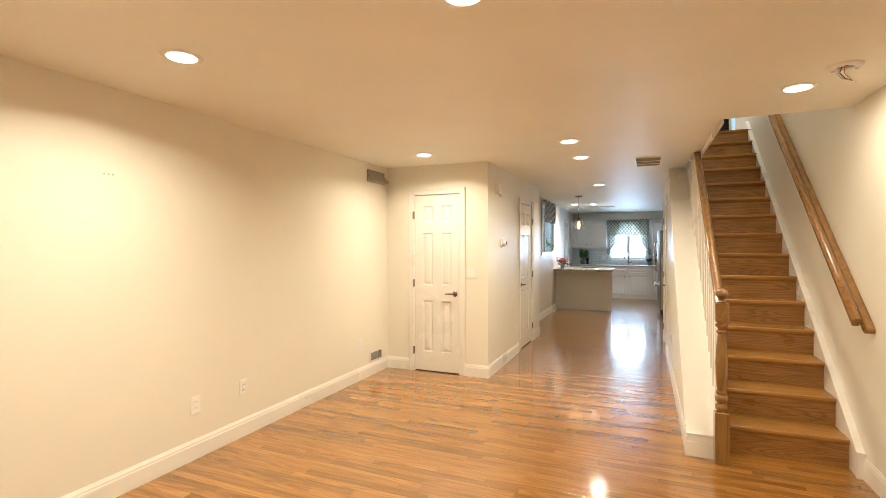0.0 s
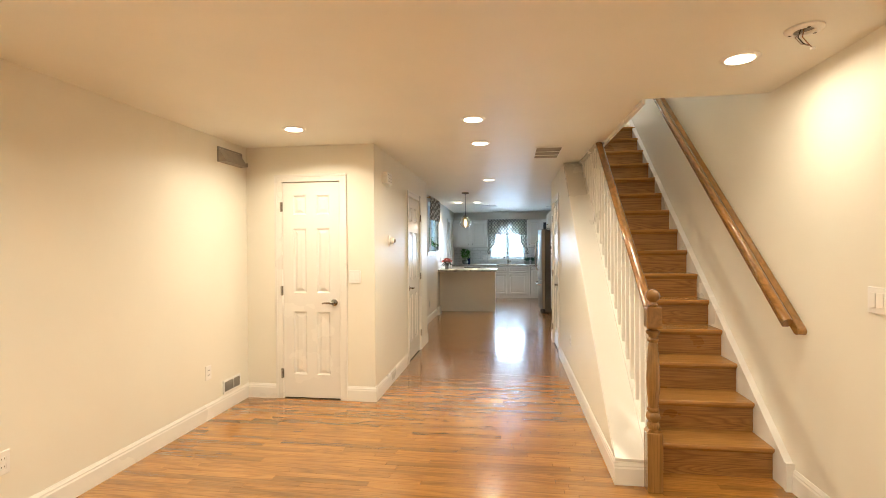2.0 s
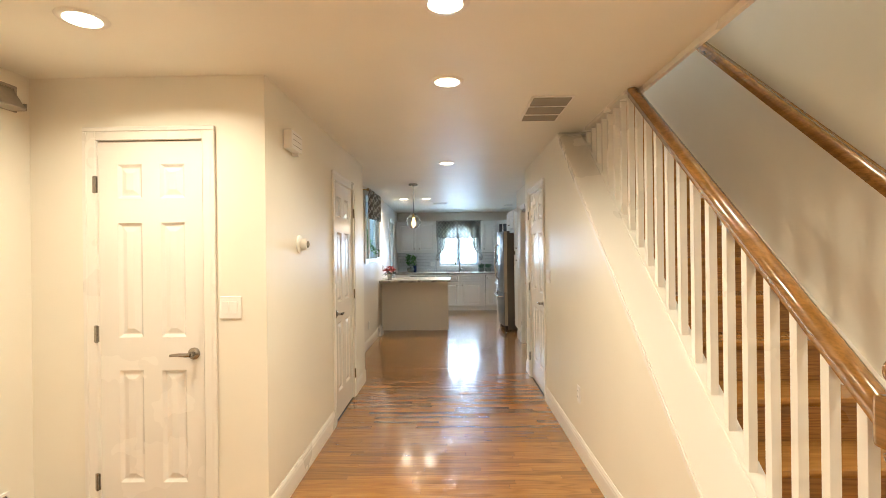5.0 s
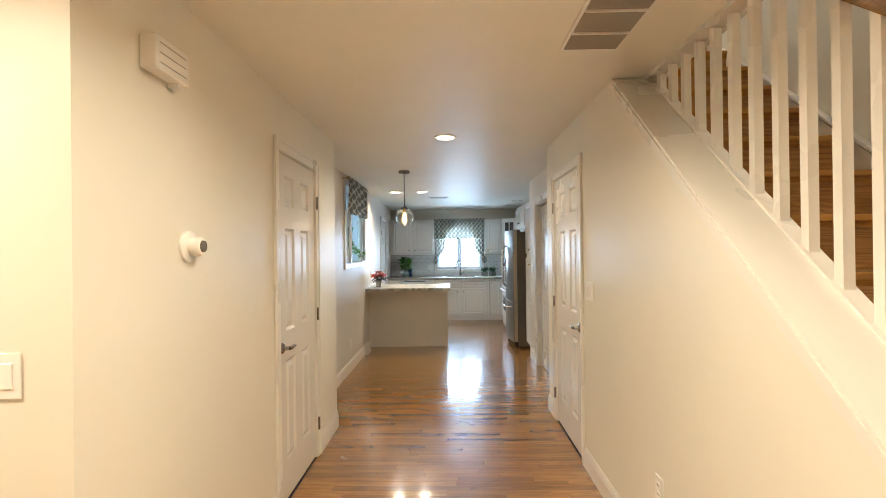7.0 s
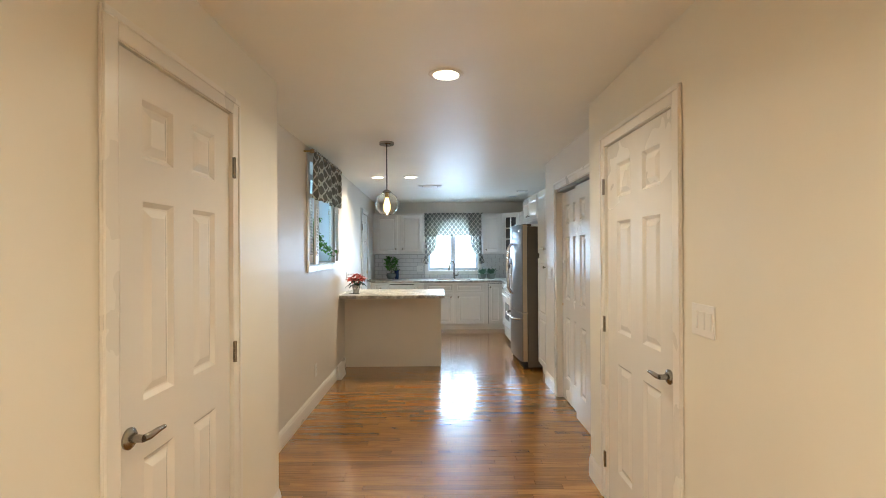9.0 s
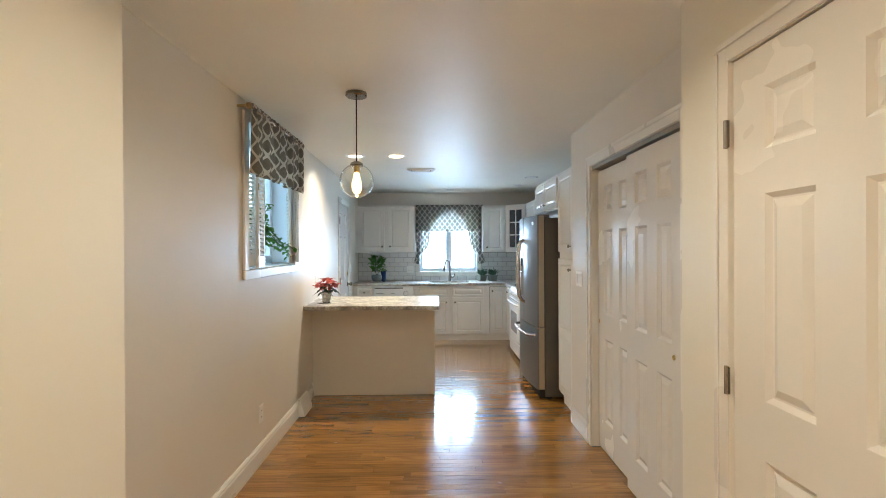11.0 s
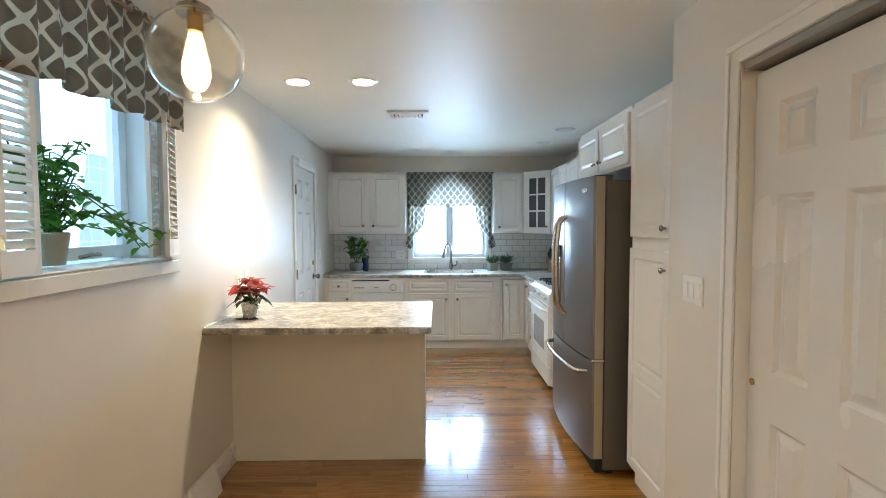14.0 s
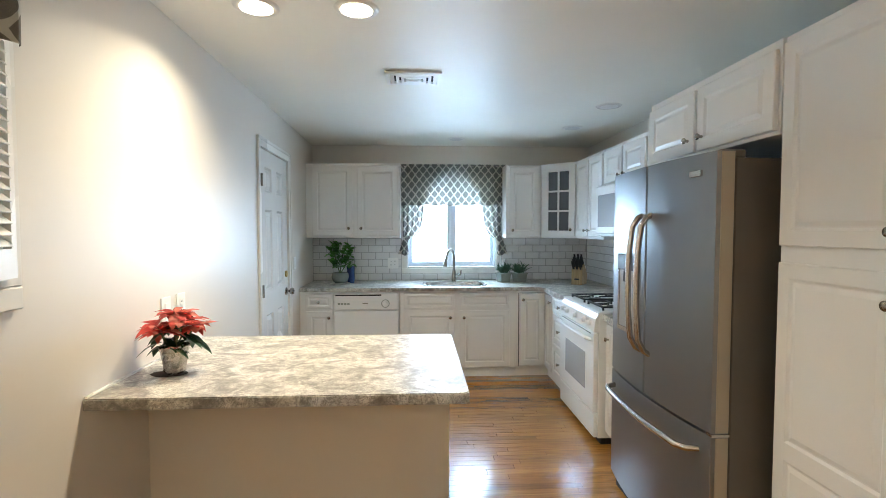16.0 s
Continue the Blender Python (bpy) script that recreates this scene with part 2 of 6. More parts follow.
def trellis(name, axis, p, q, low, high, share):
    """Grey-brown cloth with a white ogee lattice; lets some daylight through."""
    m = bpy.data.materials.new(name)
    nt, b = nodes_of(m)
    sep = nt.nodes.new("ShaderNodeSeparateXYZ")
    nt.links.new(place(nt), sep.inputs[0])
    u, v = math_node(nt, "DIVIDE", sep.outputs[axis], p), math_node(nt, "DIVIDE", sep.outputs["Z"], q)
    drift = noise_tex(nt, place(nt), 9.0, 2)
    u = math_node(nt, "MULTIPLY_ADD", drift, 0.16, u)
    v = math_node(nt, "MULTIPLY_ADD", noise_tex(nt, scaled(nt, place(nt), (1.0, 1.0, 0.3)), 6.0, 1), 0.35, v)
    waves = []
    for c in (u, v):
        tri = math_node(nt, "MULTIPLY_ADD", math_node(nt, "ABSOLUTE", math_node(nt, "SUBTRACT", math_node(nt, "FRACT", c), 0.5)), 4.0, -1.0)
        cosine = math_node(nt, "COSINE", math_node(nt, "MULTIPLY", c, 2 * math.pi))
        waves.append(math_node(nt, "MULTIPLY_ADD", cosine, 0.4, math_node(nt, "MULTIPLY", tri, 0.6)))
    f = math_node(nt, "ABSOLUTE", math_node(nt, "ADD", *waves))
    lines = ramp(nt, f, [(0.38, 1.0), (0.46, 0.0)])
    weave = noise_tex(nt, scaled(nt, place(nt), (500, 500, 900)), 1.0, 2)
    cloth = mix(nt, ramp(nt, weave, [(0.35, 0.0), (0.65, 1.0)]), low, high)
    tone = mix(nt, lines, cloth, (0.74, 0.71, 0.64))
    nt.links.new(tone, b.inputs["Base Color"])
    b.inputs["Roughness"].default_value = 0.9
    bump(nt, weave, 0.2, 0.001, b)
    tr = nt.nodes.new("ShaderNodeBsdfTranslucent")
    nt.links.new(tone, tr.inputs["Color"])
    ms = nt.nodes.new("ShaderNodeMixShader")
    ms.inputs[0].default_value = share
    nt.links.new(b.outputs[0], ms.inputs[1])
    nt.links.new(tr.outputs[0], ms.inputs[2])
    nt.links.new(ms.outputs[0], nt.nodes["Material Output"].inputs["Surface"])
    return m


STONE = stone_laminate()
CLOTH_Y = trellis("trellis_cloth_side", "Y", 0.080, 0.116, (0.22, 0.200, 0.172), (0.35, 0.320, 0.278), 0.5)
# Same cloth at the sink, its colours lightened for the daylight behind it.
CLOTH_X = trellis("trellis_cloth_sink", "X", 0.084, 0.106, (0.25, 0.245, 0.228), (0.36, 0.352, 0.335), 0.72)

# ---- building helpers ----
def part(name, bm, material, parent=None, label="", smooth=False):
    me = bpy.data.meshes.new(name)
    bmesh.ops.recalc_face_normals(bm, faces=bm.faces)
    if smooth:
        for f in bm.faces:
            f.smooth = True
    bm.to_mesh(me)
    bm.free()
    me.materials.append(material)
    ob = new(name, me)
    if parent is not None:
        ob.parent = parent
    if label:
        ob["label"] = label
    if smooth:
        me.set_sharp_from_angle(angle=radians(40))
    return ob


def thing(name, label, category, m=None, group="", kind=""):
    ob = new(name)
    ob.empty_display_size = 0.1
    if m is not None:
        ob.matrix_basis = m
    return tagged(ob, label, category, group, kind)


def setting(name, bm, material, label, category):
    return tagged(part(name, bm, material), label, category, kind="structure")


def box(bm, x0, x1, y0, y1, z0, z1, b=0.0, seg=1):
    m = Matrix.LocRotScale(((x0 + x1) / 2, (y0 + y1) / 2, (z0 + z1) / 2), None, (abs(x1 - x0), abs(y1 - y0), abs(z1 - z0)))
    made = bmesh.ops.create_cube(bm, size=1, matrix=m)["verts"]
    if b:
        bmesh.ops.bevel(bm, geom=list({e for v in made for e in v.link_edges}), offset=b, segments=seg, affect="EDGES", profile=0.6)
    return bm


def boxes(*rows, b=0.0):
    bm = bmesh.new()
    for r in rows:
        box(bm, *r, b=b)
    return bm


def prism(bm, pts, axis, a0, a1):
    """Extrude a polygon. axis x: points (y, z); axis y: (x, z); axis z: (x, y)."""
    def at(p, a):
        return {"x": (a, p[0], p[1]), "y": (p[0], a, p[1]), "z": (p[0], p[1], a)}[axis]
    lo, hi = [bm.verts.new(at(p, a0)) for p in pts], [bm.verts.new(at(p, a1)) for p in pts]
    bm.faces.new(lo), bm.faces.new(hi[::-1])
    for i in range(len(pts)):
        j = (i + 1) % len(pts)
        bm.faces.new((lo[i], lo[j], hi[j], hi[i]))
    return bm


def lathe(bm, prof, m=Matrix(), n=20):
    """Turn a profile of (radius, height) about z."""
    rings = []
    for r, z in prof:
        rings.append([bm.verts.new(m @ Vector((r * math.cos(2 * math.pi * k / n), r * math.sin(2 * math.pi * k / n), z))) for k in range(n)])
    for a, b in zip(rings, rings[1:]):
        for k in range(n):
            bm.faces.new((a[k], a[(k + 1) % n], b[(k + 1) % n], b[k]))
    bm.faces.new(rings[0][::-1]), bm.faces.new(rings[-1])
    return bm


def tube(bm, pts, r, n=8, flat=1.0):
    pts = [Vector(p) for p in pts]
    rings = []
    side = None
    for i, p in enumerate(pts):
        d = (pts[min(i + 1, len(pts) - 1)] - pts[max(i - 1, 0)]).normalized()
        if side is None:
            side = d.cross(Vector((0, 0, 1)) if abs(d.z) < 0.9 else Vector((1, 0, 0))).normalized()
        side = (side - d * side.dot(d)).normalized()
        up = d.cross(side)
        rr = r[i] if isinstance(r, (list, tuple)) else r
        rings.append([bm.verts.new(p + rr * (math.cos(2 * math.pi * k / n) * side + flat * math.sin(2 * math.pi * k / n) * up)) for k in range(n)])
    for a, b in zip(rings, rings[1:]):
        for k in range(n):
            bm.faces.new((a[k], a[(k + 1) % n], b[(k + 1) % n], b[k]))
    bm.faces.new(rings[0][::-1]), bm.faces.new(rings[-1])
    return bm


def frustum(bm, x0, x1, z0, z1, inset, ya, yb):
    """Four sloping sides and the top of a raised or sunk field, on a front that looks along -y."""
    a = [bm.verts.new(p) for p in ((x0, ya, z0), (x1, ya, z0), (x1, ya, z1), (x0, ya, z1))]
    b = [bm.verts.new(p) for p in ((x0 + inset, yb, z0 + inset), (x1 - inset, yb, z0 + inset), (x1 - inset, yb, z1 - inset), (x0 + inset, yb, z1 - inset))]
    for i in range(4):
        bm.faces.new((a[i], a[(i + 1) % 4], b[(i + 1) % 4], b[i]))
    return b


def sunk_panel(bm, x0, x1, z0, z1, y, groove=0.013, flat=0.006, rise=0.026, top=0.002, edge=0.015):
    """A moulded panel: slope down into a groove, a flat, and a raised field."""
    frustum(bm, x0, x1, z0, z1, edge, y, y + groove)
    x0, x1, z0, z1 = x0 + edge, x1 - edge, z0 + edge, z1 - edge
    frustum(bm, x0, x1, z0, z1, flat, y + groove, y + groove)
    x0, x1, z0, z1 = x0 + flat, x1 - flat, z0 + flat, z1 - flat
    c = frustum(bm, x0, x1, z0, z1, rise, y + groove, y + top)
    bm.faces.new(c)


def wall_slab(name, axis, at, thick, a0, a1, z0, z1, holes, material, label):
    """A wall along x or y. at: its seen face; thick: signed depth behind it; holes: (a0, a1, z0, z1)."""
    bm = bmesh.new()
    cuts = sorted({a0, a1, *[h[0] for h in holes], *[h[1] for h in holes]})
    for lo, hi in zip(cuts, cuts[1:]):
        gaps = sorted((h[2], h[3]) for h in holes if h[0] <= lo + 1e-6 and h[1] >= hi - 1e-6)
        z = z0
        for g0, g1 in gaps + [(z1, z1)]:
            if g0 > z + 1e-6:
                r = (at, at + thick, lo, hi, z, g0) if axis == "y" else (lo, hi, at, at + thick, z, g0)
                box(bm, min(r[0], r[1]), max(r[0], r[1]), min(r[2], r[3]), max(r[2], r[3]), r[4], r[5])
            z = g1
    bmesh.ops.remove_doubles(bm, verts=bm.verts, dist=1e-5)
    return setting(name, bm, material, label, "wall")

# ---- shell of the house ----
XL, XH0, XH1, XC, XR, XD, YD, YE = -1.26, 0.0, 1.86, 2.047, 2.85, -0.278, 4.94, 14.37
YH, YS, XK = 7.71, 8.12, 2.69
YFRONT = -2.4
UP = 5.3
D1, D2, D3, CL = (-0.900, -0.330), (6.395, 7.125), (7.015, 7.818), (8.475, 9.745)
DOOR_H = 2.043
WIN_S = (9.335, 10.315, 1.315, 2.25)
WIN_K = (0.66, 1.64, 1.03, 2.05)
KD = (12.50, 13.28)

LEAN0, LEAN = 10.40, 0.0250


def skew(y):
    """How far the kitchen side wall runs out of square at y."""
    return -LEAN * max(0.0, y - LEAN0)


def leaned(ob):
    for v in ob.data.vertices:
        v.co.x += skew(v.co.y)
    return ob


wall_slab("wall_west", "y", XL, -0.15, YFRONT - 0.15, YH, 0, CEIL, [], WALL, "smooth cream-white painted living room wall")
wall_slab("wall_front", "x", YFRONT, -0.15, XL, XR, 0, CEIL, [], WALL, "plain cream-white painted front wall")
wall_slab("wall_closet_end", "x", YD, 0.12, XL, XH0, 0, CEIL, [(D1[0], D1[1], 0, DOOR_H)], WALL, "cream-white painted wall with a narrow closet door")
wall_slab("wall_hall_west", "y", XH0, -0.12, YD + 0.12, YH, 0, CEIL, [(D2[0], D2[1], 0, DOOR_H)], WALL, "cream-white painted hallway wall beside a panel door")
wall_slab("wall_hall_return", "x", YH, -0.12, XL, XH0 - 0.12, 0, CEIL, [], WALL, "plain wall closing the hall closet")
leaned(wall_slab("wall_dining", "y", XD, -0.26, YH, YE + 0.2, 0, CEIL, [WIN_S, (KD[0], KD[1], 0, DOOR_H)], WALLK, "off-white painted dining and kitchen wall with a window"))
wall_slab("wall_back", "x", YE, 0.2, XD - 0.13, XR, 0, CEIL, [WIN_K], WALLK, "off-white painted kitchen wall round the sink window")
wall_slab("wall_east", "y", XR, 0.15, YFRONT - 0.15, YE + 0.2, 0, UP, [], WALL, "cream-white painted stair wall running up two storeys")
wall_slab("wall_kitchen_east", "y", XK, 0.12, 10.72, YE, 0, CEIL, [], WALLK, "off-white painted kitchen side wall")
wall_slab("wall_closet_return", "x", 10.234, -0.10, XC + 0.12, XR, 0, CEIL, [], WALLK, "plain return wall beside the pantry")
wall_slab("wall_hall_step", "x", YS, -0.12, XH1 + 0.12, XR, 0, CEIL, [], WALL, "plain wall between stairs and closet")
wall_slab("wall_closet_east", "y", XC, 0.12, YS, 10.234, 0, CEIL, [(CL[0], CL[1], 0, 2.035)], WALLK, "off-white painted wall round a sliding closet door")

# hall wall under the stairs: a raking top from the foot to the ceiling
RISE, RUN, Y1, N = 0.197, 0.2375, 3.835, 15
SLOPE = RISE / RUN


def cap_z(y):
    return 0.150 + SLOPE * (y - 3.652)


Y_TOP = 3.652 + (CEIL - 0.150) / SLOPE
bm = bmesh.new()
prism(bm, [(3.652, 0), (D3[0], 0), (D3[0], CEIL), (Y_TOP, CEIL), (3.652, cap_z(3.652))], "x", XH1, XH1 + 0.12)
box(bm, XH1, XH1 + 0.12, D3[0], D3[1], DOOR_H, CEIL)
box(bm, XH1, XH1 + 0.12, D3[1], YS, 0, CEIL)
setting("wall_hall_east", bm, WALL, "cream-white hallway wall with a raking top beside stairs", "wall")
bm = bmesh.new()
prism(bm, [(3.648, 0), (3.90, 0), (Y_TOP + 0.05, CEIL - 0.19), (Y_TOP + 0.05, CEIL - 0.001), (Y_TOP, CEIL - 0.001), (3.648, cap_z(3.648) + 0.003)], "x", XH1 + 0.121, 2.112)
setting("stair_string", bm, TRIM, "white-painted sloping stair string carrying the balusters", "stair string")
bm = bmesh.new()
prism(bm, [(3.640, cap_z(3.640) + 0.004), (Y_TOP - 0.01, CEIL - 0.004), (Y_TOP - 0.026, CEIL - 0.004), (3.640, cap_z(3.640) + 0.018)], "x", XH1 - 0.010, 2.03)
setting("trim_stair_cap", bm, TRIM, "white-painted sloping cap board on the stair wall", "trim")
bm = bmesh.new()
for d0, d1, t in ((-0.045, -0.012, 0.008), (-0.012, 0.002, 0.014)):
    prism(bm, [(3.70, cap_z(3.70) + d0), (Y_TOP - 0.03 - d0 * 0.2, CEIL - 0.03 + d0), (Y_TOP - 0.03 - d1 * 0.2, CEIL - 0.03 + d1), (3.70, cap_z(3.70) + d1)], "x", XH1 - t, XH1)
setting("trim_stair_edge", bm, TRIM, "white moulding below the sloping stair cap", "trim")

# ceiling with the stairwell left open, and the floor above
SW = (2.112, XR, 3.95, 7.16)
bm = boxes((XL, XR, YFRONT, SW[2], CEIL, CEIL + 0.28), (XL, SW[0], SW[2], SW[3], CEIL, CEIL + 0.28), (XL, XR, SW[3], YE, CEIL, CEIL + 0.28))
setting("ceiling", bm, CEILING, "smooth off-white painted ceiling with a stairwell opening", "ceiling")
bm = boxes((SW[0] - 0.1, SW[0], SW[2], 8.35, CEIL + 0.281, UP), (SW[0] - 0.1, XR, SW[2] - 0.1, SW[2], CEIL + 0.281, UP), (SW[0] - 0.1, XR, 8.35, 8.45, CEIL + 0.281, UP))
setting("wall_stairwell", bm, WALL, "cream-white painted walls of the upper stairwell", "wall")
setting("ceiling_upper", boxes((SW[0] - 0.1, XR, SW[2] - 0.1, 8.45, UP, UP + 0.1)), CEILING, "plain ceiling over the stairwell", "ceiling")
setting("floor_upper", boxes((SW[0], XR, 7.165, 8.35, 2.70, RISE * N)), OAK, "oak floor of the upper landing", "floor")
setting("trim_stairwell", boxes((2.02, 2.108, 5.30, 6.60, CEIL - 0.022, CEIL - 0.001), (2.09, 2.112, 3.95, 6.60, CEIL - 0.032, CEIL - 0.001)), TRIM, "white trim along the stairwell edge of the ceiling", "trim")


def baseboard(axis, at, out, a0, a1):
    """Tall skirting with a moulded top; out: +1 or -1, the way that it stands out from its wall."""
    prof = [(0, 0), (0.014, 0), (0.014, 0.098), (0.011, 0.108), (0.011, 0.116), (0.006, 0.128), (0.004, 0.135), (0, 0.135)]
    bm = bmesh.new()
    prism(bm, [(at + out * d, z) for d, z in prof], "y" if axis == "y" else "x", a0, a1)
    return setting("baseboard", bm, TRIM, "white-painted moulded baseboard", "baseboard")


CAS = 0.068
baseboard("y", XL, 1, YFRONT, YD)
baseboard("x", YD, -1, XL + 0.014, D1[0] - CAS)
baseboard("x", YD, -1, D1[1] + CAS, XH0 + 0.014)
baseboard("y", XH0, 1, YD, D2[0] - CAS)
baseboard("y", XH0, 1, D2[1] + CAS, YH)
baseboard("x", YH, 1, XD, XH0)
baseboard("y", XD, 1, YH + 0.014, LEAN0)
leaned(baseboard("y", XD, 1, LEAN0, 11.0))
leaned(baseboard("y", XD, 1, 11.55, KD[0] - CAS))
baseboard("y", XH1, -1, 3.652, D3[0] - CAS)
baseboard("y", XH1, -1, D3[1] + CAS, YS)
baseboard("x", 3.652, -1, XH1 - 0.014, 2.015)
baseboard("x", YS, 1, XH1, XC)
baseboard("y", XC, -1, YS + 0.014, CL[0] - CAS)
baseboard("y", XC, -1, CL[1] + CAS, 10.235)
baseboard("y", XR, -1, YFRONT, 3.70)
baseboard("x", YFRONT, 1, XL + 0.014, XR - 0.014)

# subfloor under the boards
setting("floor", boxes((XL - 0.1, XR + 0.1, YFRONT - 0.1, YE + 0.1, -0.12, -0.006)), DARK, "dark subfloor beneath the oak strips", "floor")

# ---- stairs ----
stairs = thing("staircase", "straight oak staircase with figured risers between white walls", "staircase")
for k in range(1, N + 1):
    yr, z = Y1 + RUN * (k - 1), RISE * k
    bm = bmesh.new()
    box(bm, 2.113, 2.813, yr, yr + 0.02, z - RISE, z - 0.028)
    part("riser", bm, RISER, stairs)
    bm = bmesh.new()
    box(bm, 2.113, 2.813, yr - 0.03, yr + RUN + 0.018, z - 0.028, z, b=0.010, seg=3)
    part("tread", bm, TREAD, stairs)
    bm = bmesh.new()
    prism(bm, [(yr, z - 0.028), (yr - 0.014, z - 0.028), (yr - 0.010, z - 0.036), (yr - 0.004, z - 0.044), (yr, z - 0.046)], "x", 2.113, 2.813)
    part("cove_moulding", bm, TREAD, stairs)
bm = bmesh.new()
yb = Y1 + RUN * (N - 1)
prism(bm, [(3.70, 0), (Y1 + 0.1, 0), (yb + 0.2, RISE * (N - 1)), (yb + 0.2, RISE * N + 0.12), (3.70 + 0.02, 0.155), (3.70, 0.150)], "x", 2.813, XR)
part("wall_string", bm, TRIM, stairs, "white-painted sloping skirt board")
bm = bmesh.new()
prism(bm, [(3.70, 0.150), (yb + 0.2, RISE * N + 0.135), (yb + 0.2, RISE * N + 0.147), (3.695, 0.165)], "x", 2.806, XR)
part("string_moulding", bm, TRIM, stairs)
part("string_end", boxes((2.806, XR, 3.675, 3.70, 0, 0.165)), TRIM, stairs)

# ---- railing: newel post, handrail, balusters ----
XB = 2.058
railing = thing("stair_railing", "glossy brown oak handrail and newel with white balusters", "stair railing")
bm = bmesh.new()
c = Matrix.Translation((XB, 3.607, 0))
box(bm, XB - 0.043, XB + 0.043, 3.564, 3.650, 0, 0.345, b=0.004)
prism(bm, [(XB - 0.043, 0.345), (XB + 0.043, 0.345), (XB + 0.030, 0.362), (XB - 0.030, 0.362)], "y", 3.575, 3.639)
part("newel_base", bm, NEWEL, railing)
bm = bmesh.new()
lathe(bm, [(0.030, 0.355), (0.036, 0.368), (0.038, 0.385), (0.031, 0.396), (0.027, 0.402), (0.037, 0.415), (0.042, 0.432), (0.037, 0.450), (0.028, 0.460),
           (0.034, 0.468), (0.034, 0.478), (0.028, 0.486), (0.031, 0.52), (0.037, 0.60), (0.038, 0.66), (0.034, 0.75), (0.028, 0.83), (0.024, 0.865), (0.031, 0.873),
           (0.033, 0.883), (0.024, 0.893), (0.026, 0.905), (0.038, 0.918), (0.040, 0.928), (0.03, 0.936)], c, 24)
part("newel_turning", bm, NEWEL, railing, smooth=True)
bm = bmesh.new()
box(bm, XB - 0.043, XB + 0.043, 3.564, 3.650, 0.945, 1.075, b=0.012, seg=2)
part("newel_block", bm, RAIL, railing)
bm = bmesh.new()
lathe(bm, [(0.020, 0.93), (0.024, 0.945), (0.024, 1.075), (0.030, 1.083), (0.024, 1.090), (0.022, 1.096)] + [(0.040 * math.cos(a), 1.135 + 0.040 * math.sin(a)) for a in np.linspace(-1.0, 1.52, 12)], c, 24)
part("newel_ball", bm, RAIL, railing, smooth=True)


def rail_bar(name, x, y0, z0, y1, z1, parent, material, wide=1.0):
    """A moulded handrail section swept along a straight rake."""
    prof = [(-0.020, -0.030), (0.020, -0.030), (0.022, -0.012), (0.030, 0.0), (0.031, 0.014), (0.024, 0.026), (0.010, 0.032), (-0.010, 0.032), (-0.024, 0.026), (-0.031, 0.014), (-0.030, 0.0), (-0.022, -0.012)]
    d = Vector((0, y1 - y0, z1 - z0)).normalized()
    up = Vector((0, -d.z, d.y))
    bm = bmesh.new()
    a = [bm.verts.new(Vector((x + p * wide, y0, z0)) + up * q) for p, q in prof]
    b = [bm.verts.new(Vector((x + p * wide, y1, z1)) + up * q) for p, q in prof]
    bm.faces.new(a), bm.faces.new(b[::-1])
    for i in range(len(prof)):
        j = (i + 1) % len(prof)
        bm.faces.new((a[i], a[j], b[j], b[i]))
    return part(name, bm, material, parent, smooth=True)


HR0 = 1.012


def hr_z(y):
    return HR0 + SLOPE * (y - 3.65)


y_hit = 3.65 + (CEIL - 0.03 - HR0) / SLOPE
rail_bar("handrail", XB, 3.645, hr_z(3.645), y_hit + 0.02, hr_z(y_hit + 0.02), railing, RAIL)
bm = bmesh.new()
prism(bm, [(3.66, cap_z(3.66) + 0.014), (Y_TOP - 0.06, CEIL - 0.04), (Y_TOP - 0.08, CEIL - 0.04), (3.66, cap_z(3.66) + 0.034)], "x", XB - 0.028, XB + 0.028)
part("shoe_rail", bm, TRIM, railing, "white-painted base rail")
y = 3.7075
while y < Y_TOP - 0.14:
    top = min(hr_z(y) - 0.026, CEIL - 0.022)
    bm = bmesh.new()
    prism(bm, [(y - 0.016, cap_z(y - 0.016) + 0.03), (y + 0.016, cap_z(y + 0.016) + 0.03), (y + 0.016, min(top + 0.013, CEIL - 0.022)), (y - 0.016, min(top - 0.013, CEIL - 0.022))], "x", XB - 0.016, XB + 0.016)
    part("baluster", bm, TRIM, railing, "white-painted square baluster" if y < 3.75 else "")
    y += 0.1235
wall_rail = thing("wall_handrail", "glossy brown oak handrail fixed along the stair wall", "handrail")
XW = 2.772
rail_bar("rail", XW, 3.60, 0.988, 7.0, 0.988 + SLOPE * 3.4, wall_rail, RAIL, 0.82)


def rake_z(y):
    return 0.988 + SLOPE * (y - 3.60)


bm = bmesh.new()
foot = [(3.585 + 0.030 * math.cos(a), rake_z(3.585) + 0.024 * math.sin(a) - 0.026) for a in np.linspace(radians(130), radians(310), 9)]
prism(bm, [(7.0, rake_z(7.0) + 0.002)] + foot + [(7.0, rake_z(7.0) - 0.052)], "x", XR - 0.046, XR - 0.001)
bmesh.ops.bevel(bm, geom=[e for e in bm.edges if max(v.co.x for v in e.verts) < XR - 0.04], offset=0.005, segments=2, affect="EDGES")
part("backing_board", bm, RAIL, wall_rail, "brown oak backing board against the wall", smooth=True)
for y in (3.70, 4.9, 6.1):
    part("bracket", tube(bmesh.new(), [(XR - 0.045, y, rake_z(y) - 0.012), (XW + 0.010, y, rake_z(y) - 0.012)], 0.012, 10), RAIL, wall_rail)

